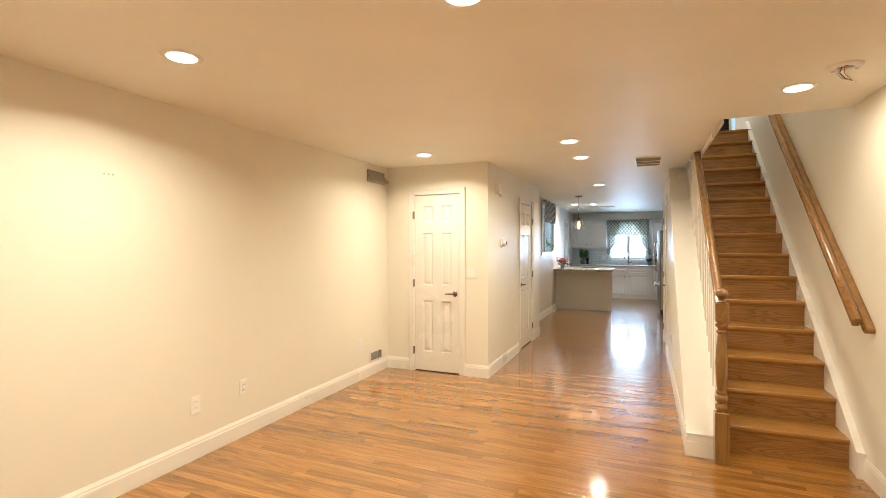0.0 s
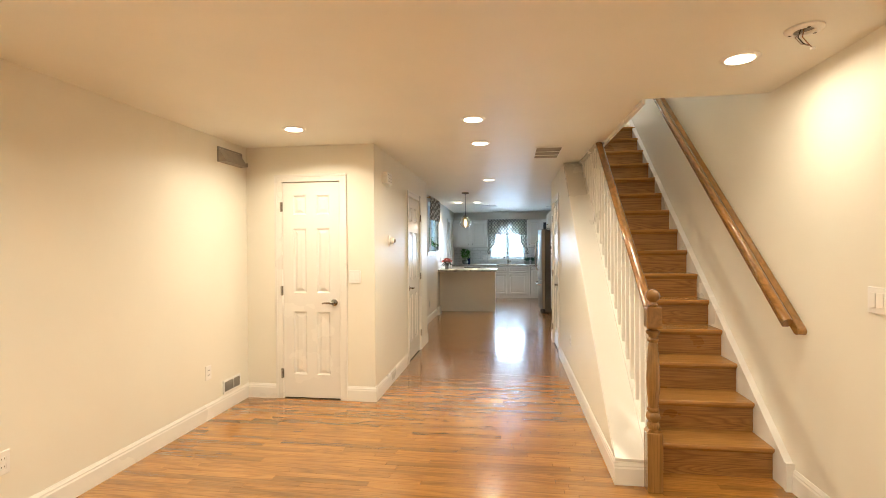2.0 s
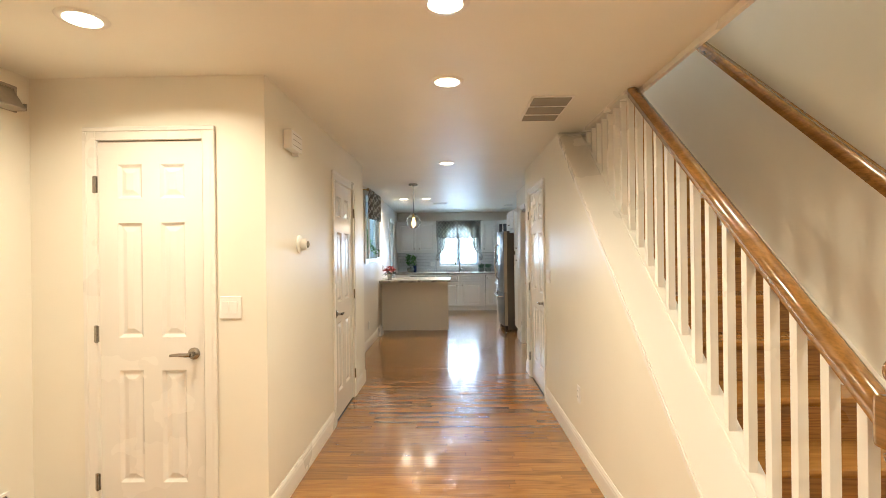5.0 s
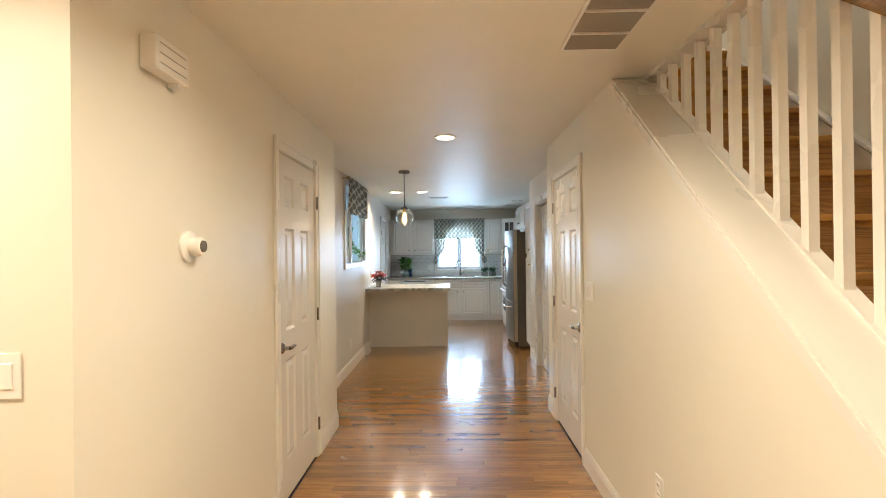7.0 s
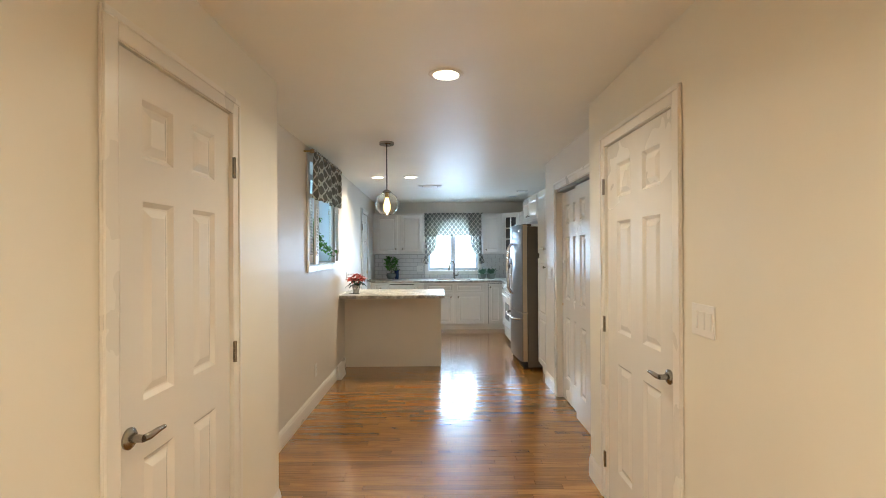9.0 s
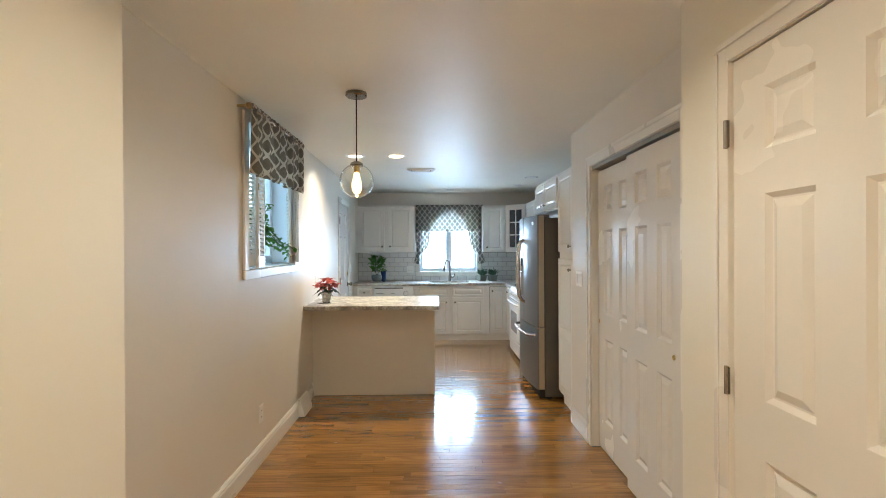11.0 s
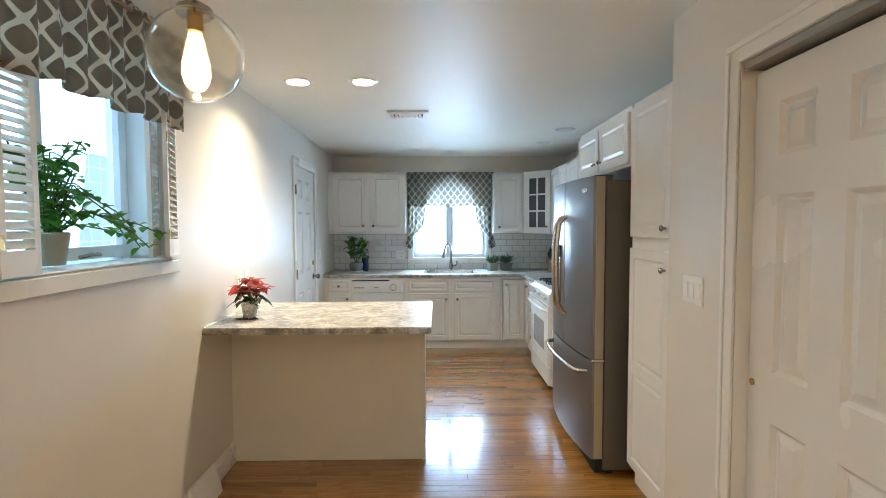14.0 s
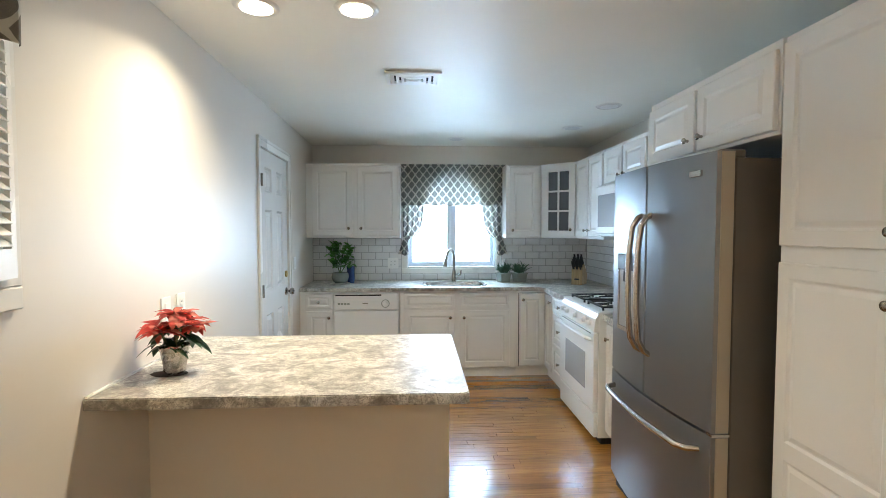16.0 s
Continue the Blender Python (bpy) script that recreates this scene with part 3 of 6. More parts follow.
# ---- doors ----
def six_panel(w, h, parent, at):
    """A six-panel leaf, 0..w by 0..h, front at y = 0, looking along -y: the frame, and each moulded panel under it."""
    bm, fields = bmesh.new(), []
    st, mid = 0.18 * w, 0.175 * w
    cols = [(st, (w - mid) / 2), ((w + mid) / 2, w - st)]
    rows = [(0.106 * h, 0.400 * h), (0.486 * h, 0.786 * h), (0.850 * h, 0.940 * h)]
    xs = sorted({0, w, *[v for c in cols for v in c]})
    zs = sorted({0, h, *[v for r in rows for v in r]})
    for x0, x1 in zip(xs, xs[1:]):
        for z0, z1 in zip(zs, zs[1:]):
            if (x0, x1) in cols and (z0, z1) in rows:
                fields.append((x0, x1, z0, z1))
            else:
                bm.faces.new([bm.verts.new(p) for p in ((x0, 0, z0), (x1, 0, z0), (x1, 0, z1), (x0, 0, z1))])
    back = [(0, 0.035, 0), (w, 0.035, 0), (w, 0.035, h), (0, 0.035, h)]
    front = [(0, 0, 0), (w, 0, 0), (w, 0, h), (0, 0, h)]
    for i in range(4):
        j = (i + 1) % 4
        bm.faces.new([bm.verts.new(p) for p in (front[i], front[j], back[j], back[i])])
    bm.faces.new([bm.verts.new(p) for p in back])
    bmesh.ops.remove_doubles(bm, verts=bm.verts, dist=1e-5)
    bmesh.ops.translate(bm, verts=bm.verts, vec=at)
    leaf_ob = part("leaf", bm, DOORW, parent)
    for f in fields:
        bm = bmesh.new()
        sunk_panel(bm, *f, 0.0)
        bmesh.ops.remove_doubles(bm, verts=bm.verts, dist=1e-5)
        bmesh.ops.translate(bm, verts=bm.verts, vec=at)
        part("panel", bm, DOORW, leaf_ob)
    return leaf_ob


def lever(parent, x, z, way):
    """A round rose and a lever that points along x by way (+1 or -1)."""
    bm = bmesh.new()
    lathe(bm, [(0.0, 0), (0.031, 0.0), (0.032, 0.006), (0.027, 0.011), (0.012, 0.013), (0.011, 0.045), (0.0, 0.046)], Matrix.Translation((x, 0, z)) @ pose(0, 0, 0, 90), 20)
    tube(bm, [(x, -0.044, z), (x + way * 0.02, -0.050, z), (x + way * 0.06, -0.050, z + 0.002), (x + way * 0.105, -0.044, z - 0.003)], [0.011, 0.011, 0.009, 0.007], 10)
    return part("door_handle", bm, NICKEL, parent, "satin nickel lever handle", smooth=True)


def panel_door(name, w, m, label, hinge, handle, gap=0.012):
    """A hung door in its casing: local x along the wall, front face to -y; hinge: 'l' or 'r'."""
    d = thing(name, label, "door", m, kind="structure")
    h = DOOR_H - gap - 0.004
    six_panel(w - 0.006, h, d, (0.003, 0.008, gap))
    for x0, x1, z0, z1 in ((-CAS, -0.001, 0, DOOR_H + CAS), (w + 0.001, w + CAS, 0, DOOR_H + CAS), (-0.001, w + 0.001, DOOR_H + 0.001, DOOR_H + CAS)):
        bm = bmesh.new()
        box(bm, x0, x1, -0.011, -0.001, z0, z1, b=0.002)
        if z0 == 0:
            xo = x0 if x0 < 0 else x1 - 0.022
            box(bm, xo, xo + 0.022, -0.018, -0.0105, z0, z1 - 0.0225, b=0.003)
        else:
            box(bm, x0 - 0.066, x1 + 0.066, -0.018, -0.0115, z1 - 0.022, z1 + 0.002, b=0.003)
        part("casing", bm, TRIM, d)
    part("jamb", boxes((0.0004, 0.0028, -0.010, 0.118, 0, DOOR_H - 0.001), (w - 0.0028, w - 0.0004, -0.010, 0.118, 0, DOOR_H - 0.001), (0.003, w - 0.003, 0.046, 0.09, DOOR_H - 0.012, DOOR_H - 0.001)), TRIM, d)
    hx = -0.002 if hinge == "l" else w + 0.002
    for z in (0.24, 1.02, 1.81):
        bm = bmesh.new()
        lathe(bm, [(0.0, z - 0.046), (0.0075, z - 0.045), (0.0075, z + 0.045), (0.0, z + 0.046)], Matrix.Translation((hx, -0.014, 0)), 10)
        box(bm, hx - 0.014, hx + 0.014, -0.0125, -0.0105, z - 0.043, z + 0.043)
        part("hinge", bm, NICKEL, d)
    hw = w - 0.062 if hinge == "l" else 0.062
    hd = lever(d, hw, 0.91, -1 if hinge == "l" else 1)
    hd.location.y = 0.008
    # Dark strip laid in for the shade beneath the leaf.
    part("threshold_shadow", boxes((0.003, w - 0.003, 0.02, 0.04, 0.0005, 0.003)), DARK, d, "dark strip for the shade under the leaf")
    return d


panel_door("door_1", D1[1] - D1[0], pose(D1[0], YD, 0), "closed narrow white six-panel closet door with lever", "l", True)
panel_door("door_2", D2[1] - D2[0], pose(XH0, D2[0], 0, 0, 0, 90), "closed white six-panel hallway door with nickel lever", "r", True)
panel_door("door_3", D3[1] - D3[0], pose(XH1, D3[1], 0, 0, 0, -90), "closed white six-panel door under the stairs", "l", True)
kdoor = panel_door("door_4", KD[1] - KD[0], pose(XD + skew(KD[0]), KD[0], 0, 0, 0, 90 + math.degrees(math.atan(LEAN))), "closed white six-panel kitchen side door with knob", "l", True)
for ch in list(kdoor.children):
    if ch.name.startswith("door_handle"):
        bpy.data.objects.remove(ch)
bm = bmesh.new()
km = Matrix.Translation((KD[1] - KD[0] - 0.065, 0.008, 0.93)) @ pose(0, 0, 0, 90)
lathe(bm, [(0, 0), (0.032, 0), (0.030, 0.008), (0.012, 0.012), (0.011, 0.03), (0.024, 0.038), (0.029, 0.052), (0.024, 0.066), (0.0, 0.070)], km, 18)
part("door_knob", bm, NICKEL, kdoor, "round nickel knob", smooth=True)
bm = lathe(bmesh.new(), [(0, 0), (0.028, 0), (0.026, 0.012), (0.0, 0.014)], Matrix.Translation((KD[1] - KD[0] - 0.065, 0.008, 1.08)) @ pose(0, 0, 0, 90), 18)
part("deadbolt", bm, BRASS, kdoor, smooth=True)

# sliding closet: two six-panel leaves on a dark track
closet = thing("door_5", "closed pair of white six-panel sliding closet doors", "closet door", pose(XC, CL[1], 0, 0, 0, -90), kind="structure")
CW, CH = CL[1] - CL[0], 2.035
for x0, y0, w in ((0.004, 0.052, 0.655), (CW - 0.658, 0.011, 0.654)):
    six_panel(w, CH - 0.055, closet, (x0, y0, 0.012))
    fx = x0 + 0.022 if x0 < 0.1 else x0 + w - 0.092
    bm = lathe(bmesh.new(), [(0, 0.001), (0.010, 0.001), (0.011, 0.003), (0.013, 0.003), (0.013, 0.0), (0.0, -0.002)], Matrix.Translation((fx, y0 - 0.0005, 0.915)) @ pose(0, 0, 0, 90), 14)
    part("finger_pull", bm, BRASS, closet, "small round brass finger pull")
part("track", boxes((0.002, CW - 0.002, 0.006, 0.112, CH - 0.028, CH - 0.002)), GREYMETAL, closet, "dull grey metal track")
part("jamb", boxes((-0.001, 0.002, 0.0, 0.118, 0, CH - 0.001), (CW - 0.002, CW + 0.001, 0.0, 0.118, 0, CH - 0.001)), TRIM, closet)
for x0, x1, z0, z1 in ((-CAS, -0.002, 0, CH + CAS), (CW + 0.002, CW + CAS, 0, CH + CAS), (-0.002, CW + 0.002, CH + 0.001, CH + CAS)):
    bm = bmesh.new()
    box(bm, x0, x1, -0.011, -0.001, z0, z1, b=0.002)
    if z0 == 0:
        xo = x0 if x0 < 0 else x1 - 0.022
        box(bm, xo, xo + 0.022, -0.018, -0.0105, z0, z1 - 0.0225, b=0.003)
    else:
        box(bm, x0 - 0.064, x1 + 0.064, -0.018, -0.0115, z1 - 0.022, z1 + 0.002, b=0.003)
    part("casing", bm, TRIM, closet)

# ---- ceiling lamps ----
def can_light(x, y, on, z=CEIL):
    c = thing("recessed_light", "lit round recessed ceiling light with white trim" if on else "unlit round recessed ceiling light with white trim", "ceiling light", pose(x, y, z), "recessed ceiling lights")
    bm = bmesh.new()
    lathe(bm, [(0.054, -0.001), (0.054, -0.004), (0.066, -0.007), (0.088, -0.006), (0.094, -0.001)], n=32)
    part("trim_ring", bm, TRIM, c, smooth=True)
    bm = lathe(bmesh.new(), [(0.0, -0.0075), (0.0655, -0.0075), (0.0655, -0.0090), (0.03, -0.0100), (0.0, -0.0108)], n=32)
    part("lens", bm, LENS if on else OFFLENS, c, "glowing warm lens" if on else "grey unlit lens")


for cx, cy in CANS_ON:
    can_light(cx, cy, True)
# Invented fixture for the lamp added above the stairs.
can_light(*ADDED_STAIR_CAN, True, UP)
for cx, cy in CANS_OFF:
    can_light(cx, cy, False)

# ---- kitchen cabinets ----
def knob(parent, x, y, z):
    bm = lathe(bmesh.new(), [(0.0, 0.0), (0.007, 0.0), (0.006, 0.012), (0.013, 0.017), (0.015, 0.023), (0.010, 0.028), (0.0, 0.029)], Matrix.Translation((x, y, z)) @ pose(0, 0, 0, 90), 14)
    return part("knob", bm, NICKEL, parent, "round nickel knob", smooth=True)


def cab_door(parent, x0, x1, z0, z1, knob_at=None, fields=((0.0, 1.0),), name="door", material=None):
    """A raised-panel front, 19 mm thick, standing out to y = -0.019."""
    bm = bmesh.new()
    y, e, fr = -0.019, 0.004, 0.052
    hs = z1 - z0
    if hs < 0.22:
        fr = 0.026
    fields_at = []
    rows = [(z0 + hs * a + (fr if a == 0 else fr * 0.6), z0 + hs * b - (fr if b == 1 else fr * 0.6)) for a, b in fields]
    xa, xb = x0 + fr, x1 - fr
    xs, zz = [x0 + e, xa, xb, x1 - e], sorted({z0 + e, z1 - e, *[v for r in rows for v in r]})
    for a, b in zip(xs, xs[1:]):
        for c, d in zip(zz, zz[1:]):
            if (a, b) == (xa, xb) and (c, d) in rows:
                fields_at.append((a, b, c, d))
            else:
                bm.faces.new([bm.verts.new(p) for p in ((a, y, c), (b, y, c), (b, y, d), (a, y, d))])
    f, s, k = (x0 + e, x1 - e, z0 + e, z1 - e), (x0, x1, z0, z1), -0.001
    ring = lambda r, yy: [(r[0], yy, r[2]), (r[1], yy, r[2]), (r[1], yy, r[3]), (r[0], yy, r[3])]
    for p, q in ((ring(f, y), ring(s, y + e)), (ring(s, y + e), ring(s, k))):
        for i in range(4):
            j = (i + 1) % 4
            bm.faces.new([bm.verts.new(v) for v in (p[i], p[j], q[j], q[i])])
    bmesh.ops.remove_doubles(bm, verts=bm.verts, dist=1e-5)
    d = part(name, bm, material or CAB, parent)
    for f in fields_at:
        bm = bmesh.new()
        sunk_panel(bm, *f, y, 0.007, 0.005, 0.016, 0.001, 0.009)
        bmesh.ops.remove_doubles(bm, verts=bm.verts, dist=1e-5)
        part("panel", bm, material or CAB, d)
    if knob_at:
        knob(d, knob_at[0], y, knob_at[1])
    return d


def cabinet(m, w, depth, z0, z1, label, cat, group, toe=0.0):
    """A carcass from z0 to z1, local x 0..w, its face frame at y = 0, body behind it."""
    c = thing("cabinet", label, cat, m, group)
    bm = boxes((0.0005, w - 0.0005, 0.0, depth, z0 + toe, z1), b=0.0015)
    if toe:
        box(bm, 0.0005, w - 0.0005, 0.035, depth, z0, z0 + toe)
    part("body", bm, CAB, c)
    return c


UB, UT, UY = 1.37, 2.135, 14.045
CT = 0.895
BY, BX = 13.70, 2.04
up = cabinet(pose(-0.372, UY, 0), 0.964, YE - UY - 0.001, UB, UT, "white two-door raised-panel wall cabinet above the counter", "wall cabinet", "wall cabinets")
cab_door(up, 0.064, 0.474, UB + 0.022, UT - 0.03, (0.437, UB + 0.10))
cab_door(up, 0.526, 0.942, UB + 0.022, UT - 0.03, (0.564, UB + 0.10))
part("cornice", boxes((0, 0.964, -0.012, 0.0, UT - 0.014, UT + 0.004)), CAB, up)
up = cabinet(pose(1.70, UY, 0), 0.372, YE - UY - 0.001, UB, UT, "narrow white one-door wall cabinet beside the window", "wall cabinet", "wall cabinets")
cab_door(up, 0.028, 0.345, UB + 0.022, UT - 0.03, (0.065, UB + 0.08))

# corner wall cabinet with a glazed door set on the diagonal
cc = thing("corner_cabinet", "white corner wall cabinet with a six-pane glass door", "wall cabinet", None, "wall cabinets")
bm = bmesh.new()
xa, yb2 = 2.075, 13.765
prism(bm, [(xa, UY), (2.365, yb2), (XK - 0.001, yb2), (XK - 0.001, YE - 0.001), (xa, YE - 0.001)], "z", UB, UT)
part("body", bm, CAB, cc)
dw = math.hypot(2.365 - xa, UY - yb2)
dm = pose(xa, UY, 0, 0, 0, -math.degrees(math.atan2(UY - yb2, 2.365 - xa)))
bm = bmesh.new()
g0, g1, gz0, gz1 = 0.085, dw - 0.085, UB + 0.075, UT - 0.085
gw, gh = (g1 - g0) / 2, (gz1 - gz0) / 3
box(bm, 0.02, g0, -0.019, -0.001, UB + 0.022, UT - 0.03), box(bm, g1, dw - 0.02, -0.019, -0.001, UB + 0.022, UT - 0.03)
box(bm, g0, g1, -0.019, -0.001, UB + 0.022, gz0), box(bm, g0, g1, -0.019, -0.001, gz1, UT - 0.03)
box(bm, g0 + gw - 0.009, g0 + gw + 0.009, -0.017, -0.001, gz0, gz1)
for k in (1, 2):
    box(bm, g0, g1, -0.0165, -0.001, gz0 + gh * k - 0.009, gz0 + gh * k + 0.009)
bmesh.ops.transform(bm, matrix=dm, verts=bm.verts)
gd = part("door", bm, CAB, cc)
for i in range(2):
    for j in range(3):
        bm = boxes((g0 + gw * i + 0.002, g0 + gw * (i + 1) - 0.002, -0.008, -0.005, gz0 + gh * j + 0.002, gz0 + gh * (j + 1) - 0.002))
        bmesh.ops.transform(bm, matrix=dm, verts=bm.verts)
        part("pane", bm, GREYGLASS, gd, "dark glass pane" if i + j == 0 else "")
kb = knob(gd, 0, 0, 0)
kb.matrix_basis = dm @ Matrix.Translation((dw - 0.055, -0.019, UB + 0.085))

# wall cabinets along the side wall (fronts look along -x)
SX = 2.362
side = lambda y, x=SX: pose(x, y, 0, 0, 0, -90)
up = cabinet(side(13.76), 0.70, XK - SX - 0.001, UB, UT, "white two-door raised-panel wall cabinet on the side wall", "wall cabinet", "wall cabinets")
cab_door(up, 0.02, 0.335, UB + 0.022, UT - 0.03, (0.300, UB + 0.08))
cab_door(up, 0.36, 0.680, UB + 0.022, UT - 0.03, (0.395, UB + 0.08))
up = cabinet(side(13.058), 0.765, XK - SX - 0.001, 1.83, UT, "short white two-door cabinet over the microwave", "wall cabinet", "wall cabinets")
cab_door(up, 0.02, 0.372, 1.85, UT - 0.03, (0.335, 1.885))
cab_door(up, 0.393, 0.745, 1.85, UT - 0.03, (0.430, 1.885))
up = cabinet(side(12.292), 0.60, XK - SX - 0.001, UB, UT, "white two-door wall cabinet beside the refrigerator", "wall cabinet", "wall cabinets")
cab_door(up, 0.02, 0.29, UB + 0.022, UT - 0.03, (0.255, UB + 0.08))
cab_door(up, 0.31, 0.58, UB + 0.022, UT - 0.03, (0.345, UB + 0.08))
up = cabinet(side(11.668, 2.065), 0.948, XK - 2.066, 1.80, UT, "white two-door cabinet above the refrigerator", "wall cabinet", "wall cabinets")
cab_door(up, 0.012, 0.440, 1.815, UT - 0.035, (0.395, 1.875))
cab_door(up, 0.462, 0.935, 1.815, UT - 0.035, (0.505, 1.875))
pan = cabinet(side(10.716, 2.075), 0.478, XK - 2.076, 0.0, UT, "tall white pantry cabinet with two doors", "pantry cabinet", "", toe=0.10)
cab_door(pan, 0.012, 0.466, 1.405, UT - 0.025, (0.425, 1.455))
cab_door(pan, 0.012, 0.466, 0.125, 1.345, (0.425, 1.255), ((0.0, 0.46), (0.46, 1.0)))

# base cabinets along the back wall
ZB = CT - 0.036
LB = "base cabinet"
bc = cabinet(pose(-0.360, BY, 0), 0.320, YE - BY - 0.001, 0, ZB, "narrow white base cabinet with a drawer and door", LB, "base cabinets", toe=0.09)
cab_door(bc, 0.058, 0.308, 0.695, ZB - 0.025, (0.182, 0.762), name="drawer")
cab_door(bc, 0.058, 0.308, 0.115, 0.672, (0.280, 0.61))
bc = cabinet(pose(0.595, BY, 0), 1.145, YE - BY - 0.001, 0, ZB, "white sink base cabinet with two raised-panel doors", LB, "base cabinets", toe=0.09)
for x0, kx in ((0.045, 0.495), (0.588, 0.628)):
    cab_door(bc, x0, x0 + 0.492, 0.69, ZB - 0.022, None, name="drawer_front")
    cab_door(bc, x0, x0 + 0.492, 0.105, 0.668, (kx, 0.60))
bc = thing("corner_base_cabinet", "white corner base cabinet with a folding two-leaf door", LB, None, "base cabinets")
bm = bmesh.new()
prism(bm, [(1.742, BY), (BX, BY), (BX, 13.42), (XK - 0.001, 13.42), (XK - 0.001, YE - 0.001), (1.742, YE - 0.001)], "z", 0.09, ZB)
prism(bm, [(1.742, BY + 0.035), (BX + 0.035, BY + 0.035), (BX + 0.035, 13.42), (XK - 0.001, 13.42), (XK - 0.001, YE - 0.001), (1.742, YE - 0.001)], "z", 0, 0.09)
part("body", bm, CAB, bc)
d = cab_door(bc, 0.03, 0.278, 0.115, ZB - 0.03, (0.062, 0.77))
d.matrix_basis = pose(1.742, BY, 0)
d = cab_door(bc, 0.022, 0.255, 0.115, ZB - 0.03, (0.222, 0.77))
d.matrix_basis = pose(BX, BY, 0, 0, 0, -90)
# Dark strips on the face frame draw the shade of the gap.
part("door_gap_shade", boxes((1.764, 1.7695, BY - 0.003, BY, 0.11, ZB - 0.025), (1.7695, 2.02, BY - 0.003, BY, ZB - 0.029, ZB - 0.0235)), DARK, bc, "dark strips for the shade round the leaf")
bc = cabinet(pose(BX, 13.418, 0, 0, 0, -90), 0.47, XK - BX - 0.001, 0, ZB, "white base cabinet with three drawers beside the stove", LB, "base cabinets", toe=0.09)
for z0, z1 in ((0.70, ZB - 0.022), (0.42, 0.685), (0.115, 0.405)):
    cab_door(bc, 0.02, 0.45, z0, z1, (0.235, (z0 + z1) / 2), name="drawer")
bc = cabinet(pose(BX, 12.165, 0, 0, 0, -90), 0.44, XK - BX - 0.001, 0, ZB, "white base cabinet between stove and refrigerator", LB, "base cabinets", toe=0.09)
cab_door(bc, 0.02, 0.42, 0.115, ZB - 0.025, (0.06, 0.74))

# worktop with a rounded inner corner
top = thing("worktop", "grey marbled laminate kitchen worktop with an inset sink", "worktop")
FY, FX = 13.665, 2.005
curve = [(FX - 0.10 * (1 - math.sin(a)), FY - 0.10 * (1 - math.cos(a))) for a in np.linspace(0, math.pi / 2, 7)]
SINK = (0.845, 1.455, 13.80, 14.16)
z0, z1 = CT - 0.036, CT
for name, pts in (("slab_left", [(XD - 0.083, FY), (SINK[0], FY), (SINK[0], YE - 0.001), (XD - 0.100, YE - 0.001)]),
                  ("slab_front", [(SINK[0], FY), (SINK[1], FY), (SINK[1], SINK[2]), (SINK[0], SINK[2])]),
                  ("slab_behind", [(SINK[0], SINK[3]), (SINK[1], SINK[3]), (SINK[1], YE - 0.001), (SINK[0], YE - 0.001)]),
                  ("slab_corner", [(SINK[1], FY)] + curve + [(FX, 12.948), (XK - 0.001, 12.948), (XK - 0.001, YE - 0.001), (SINK[1], YE - 0.001)]),
                  ("slab_end", [(FX, 11.73), (XK - 0.001, 11.73), (XK - 0.001, 12.165), (FX, 12.165)])):
    part(name, prism(bmesh.new(), pts, "z", z0, z1), STONE, top)
sink = thing("sink", "oval-cornered stainless steel sink set in the worktop", "sink")
bm = bmesh.new()
def rounded(x0, x1, y0, y1, r, z):
    out = []
    for cx, cy, a0 in ((x1 - r, y1 - r, 0), (x0 + r, y1 - r, 90), (x0 + r, y0 + r, 180), (x1 - r, y0 + r, 270)):
        out += [bm.verts.new((cx + r * math.cos(radians(a0 + a)), cy + r * math.sin(radians(a0 + a)), z)) for a in (0, 22, 45, 67, 90)]
    return out
rings = [rounded(SINK[0] - 0.022, SINK[1] + 0.022, SINK[2] - 0.022, SINK[3] + 0.022, 0.09, CT + 0.001),
         rounded(SINK[0] - 0.018, SINK[1] + 0.018, SINK[2] - 0.018, SINK[3] + 0.018, 0.09, CT + 0.006),
         rounded(SINK[0] + 0.012, SINK[1] - 0.012, SINK[2] + 0.012, SINK[3] - 0.012, 0.08, CT + 0.003),
         rounded(SINK[0] + 0.02, SINK[1] - 0.02, SINK[2] + 0.02, SINK[3] - 0.02, 0.08, CT - 0.15)]
for a, b in zip(rings, rings[1:]):
    for k in range(20):
        bm.faces.new((a[k], a[(k + 1) % 20], b[(k + 1) % 20], b[k]))
bm.faces.new(rings[-1])
part("bowl", bm, STEELH, sink, smooth=True)
tap = thing("faucet", "tall satin pull-down kitchen faucet behind the sink", "faucet", pose(1.165, 14.235, CT))
bm = lathe(bmesh.new(), [(0.0, 0), (0.030, 0), (0.030, 0.008), (0.023, 0.014), (0.021, 0.11), (0.016, 0.125), (0.0, 0.126)], n=18)
part("base", bm, NICKEL, tap, smooth=True)
arc = [(0, 0, 0.12), (0, 0, 0.26)] + [(-0.042 * (1 - math.cos(a)), -0.055 * (1 - math.cos(a)), 0.26 + 0.085 * math.sin(a)) for a in np.linspace(0.2, 2.9, 10)]
part("neck", tube(bmesh.new(), arc, 0.012, 12), NICKEL, tap, smooth=True)
e = Vector(arc[-1])
part("spray_head", tube(bmesh.new(), [e, e + Vector((-0.012, -0.016, -0.05)), e + Vector((-0.022, -0.03, -0.11))], [0.013, 0.018, 0.021], 12), NICKEL, tap, smooth=True)
part("lever", tube(bmesh.new(), [(0.018, 0, 0.06), (0.055, 0, 0.066), (0.072, 0, 0.072), (0.078, 0, 0.12)], [0.016, 0.015, 0.012, 0.008], 10), NICKEL, tap, smooth=True)

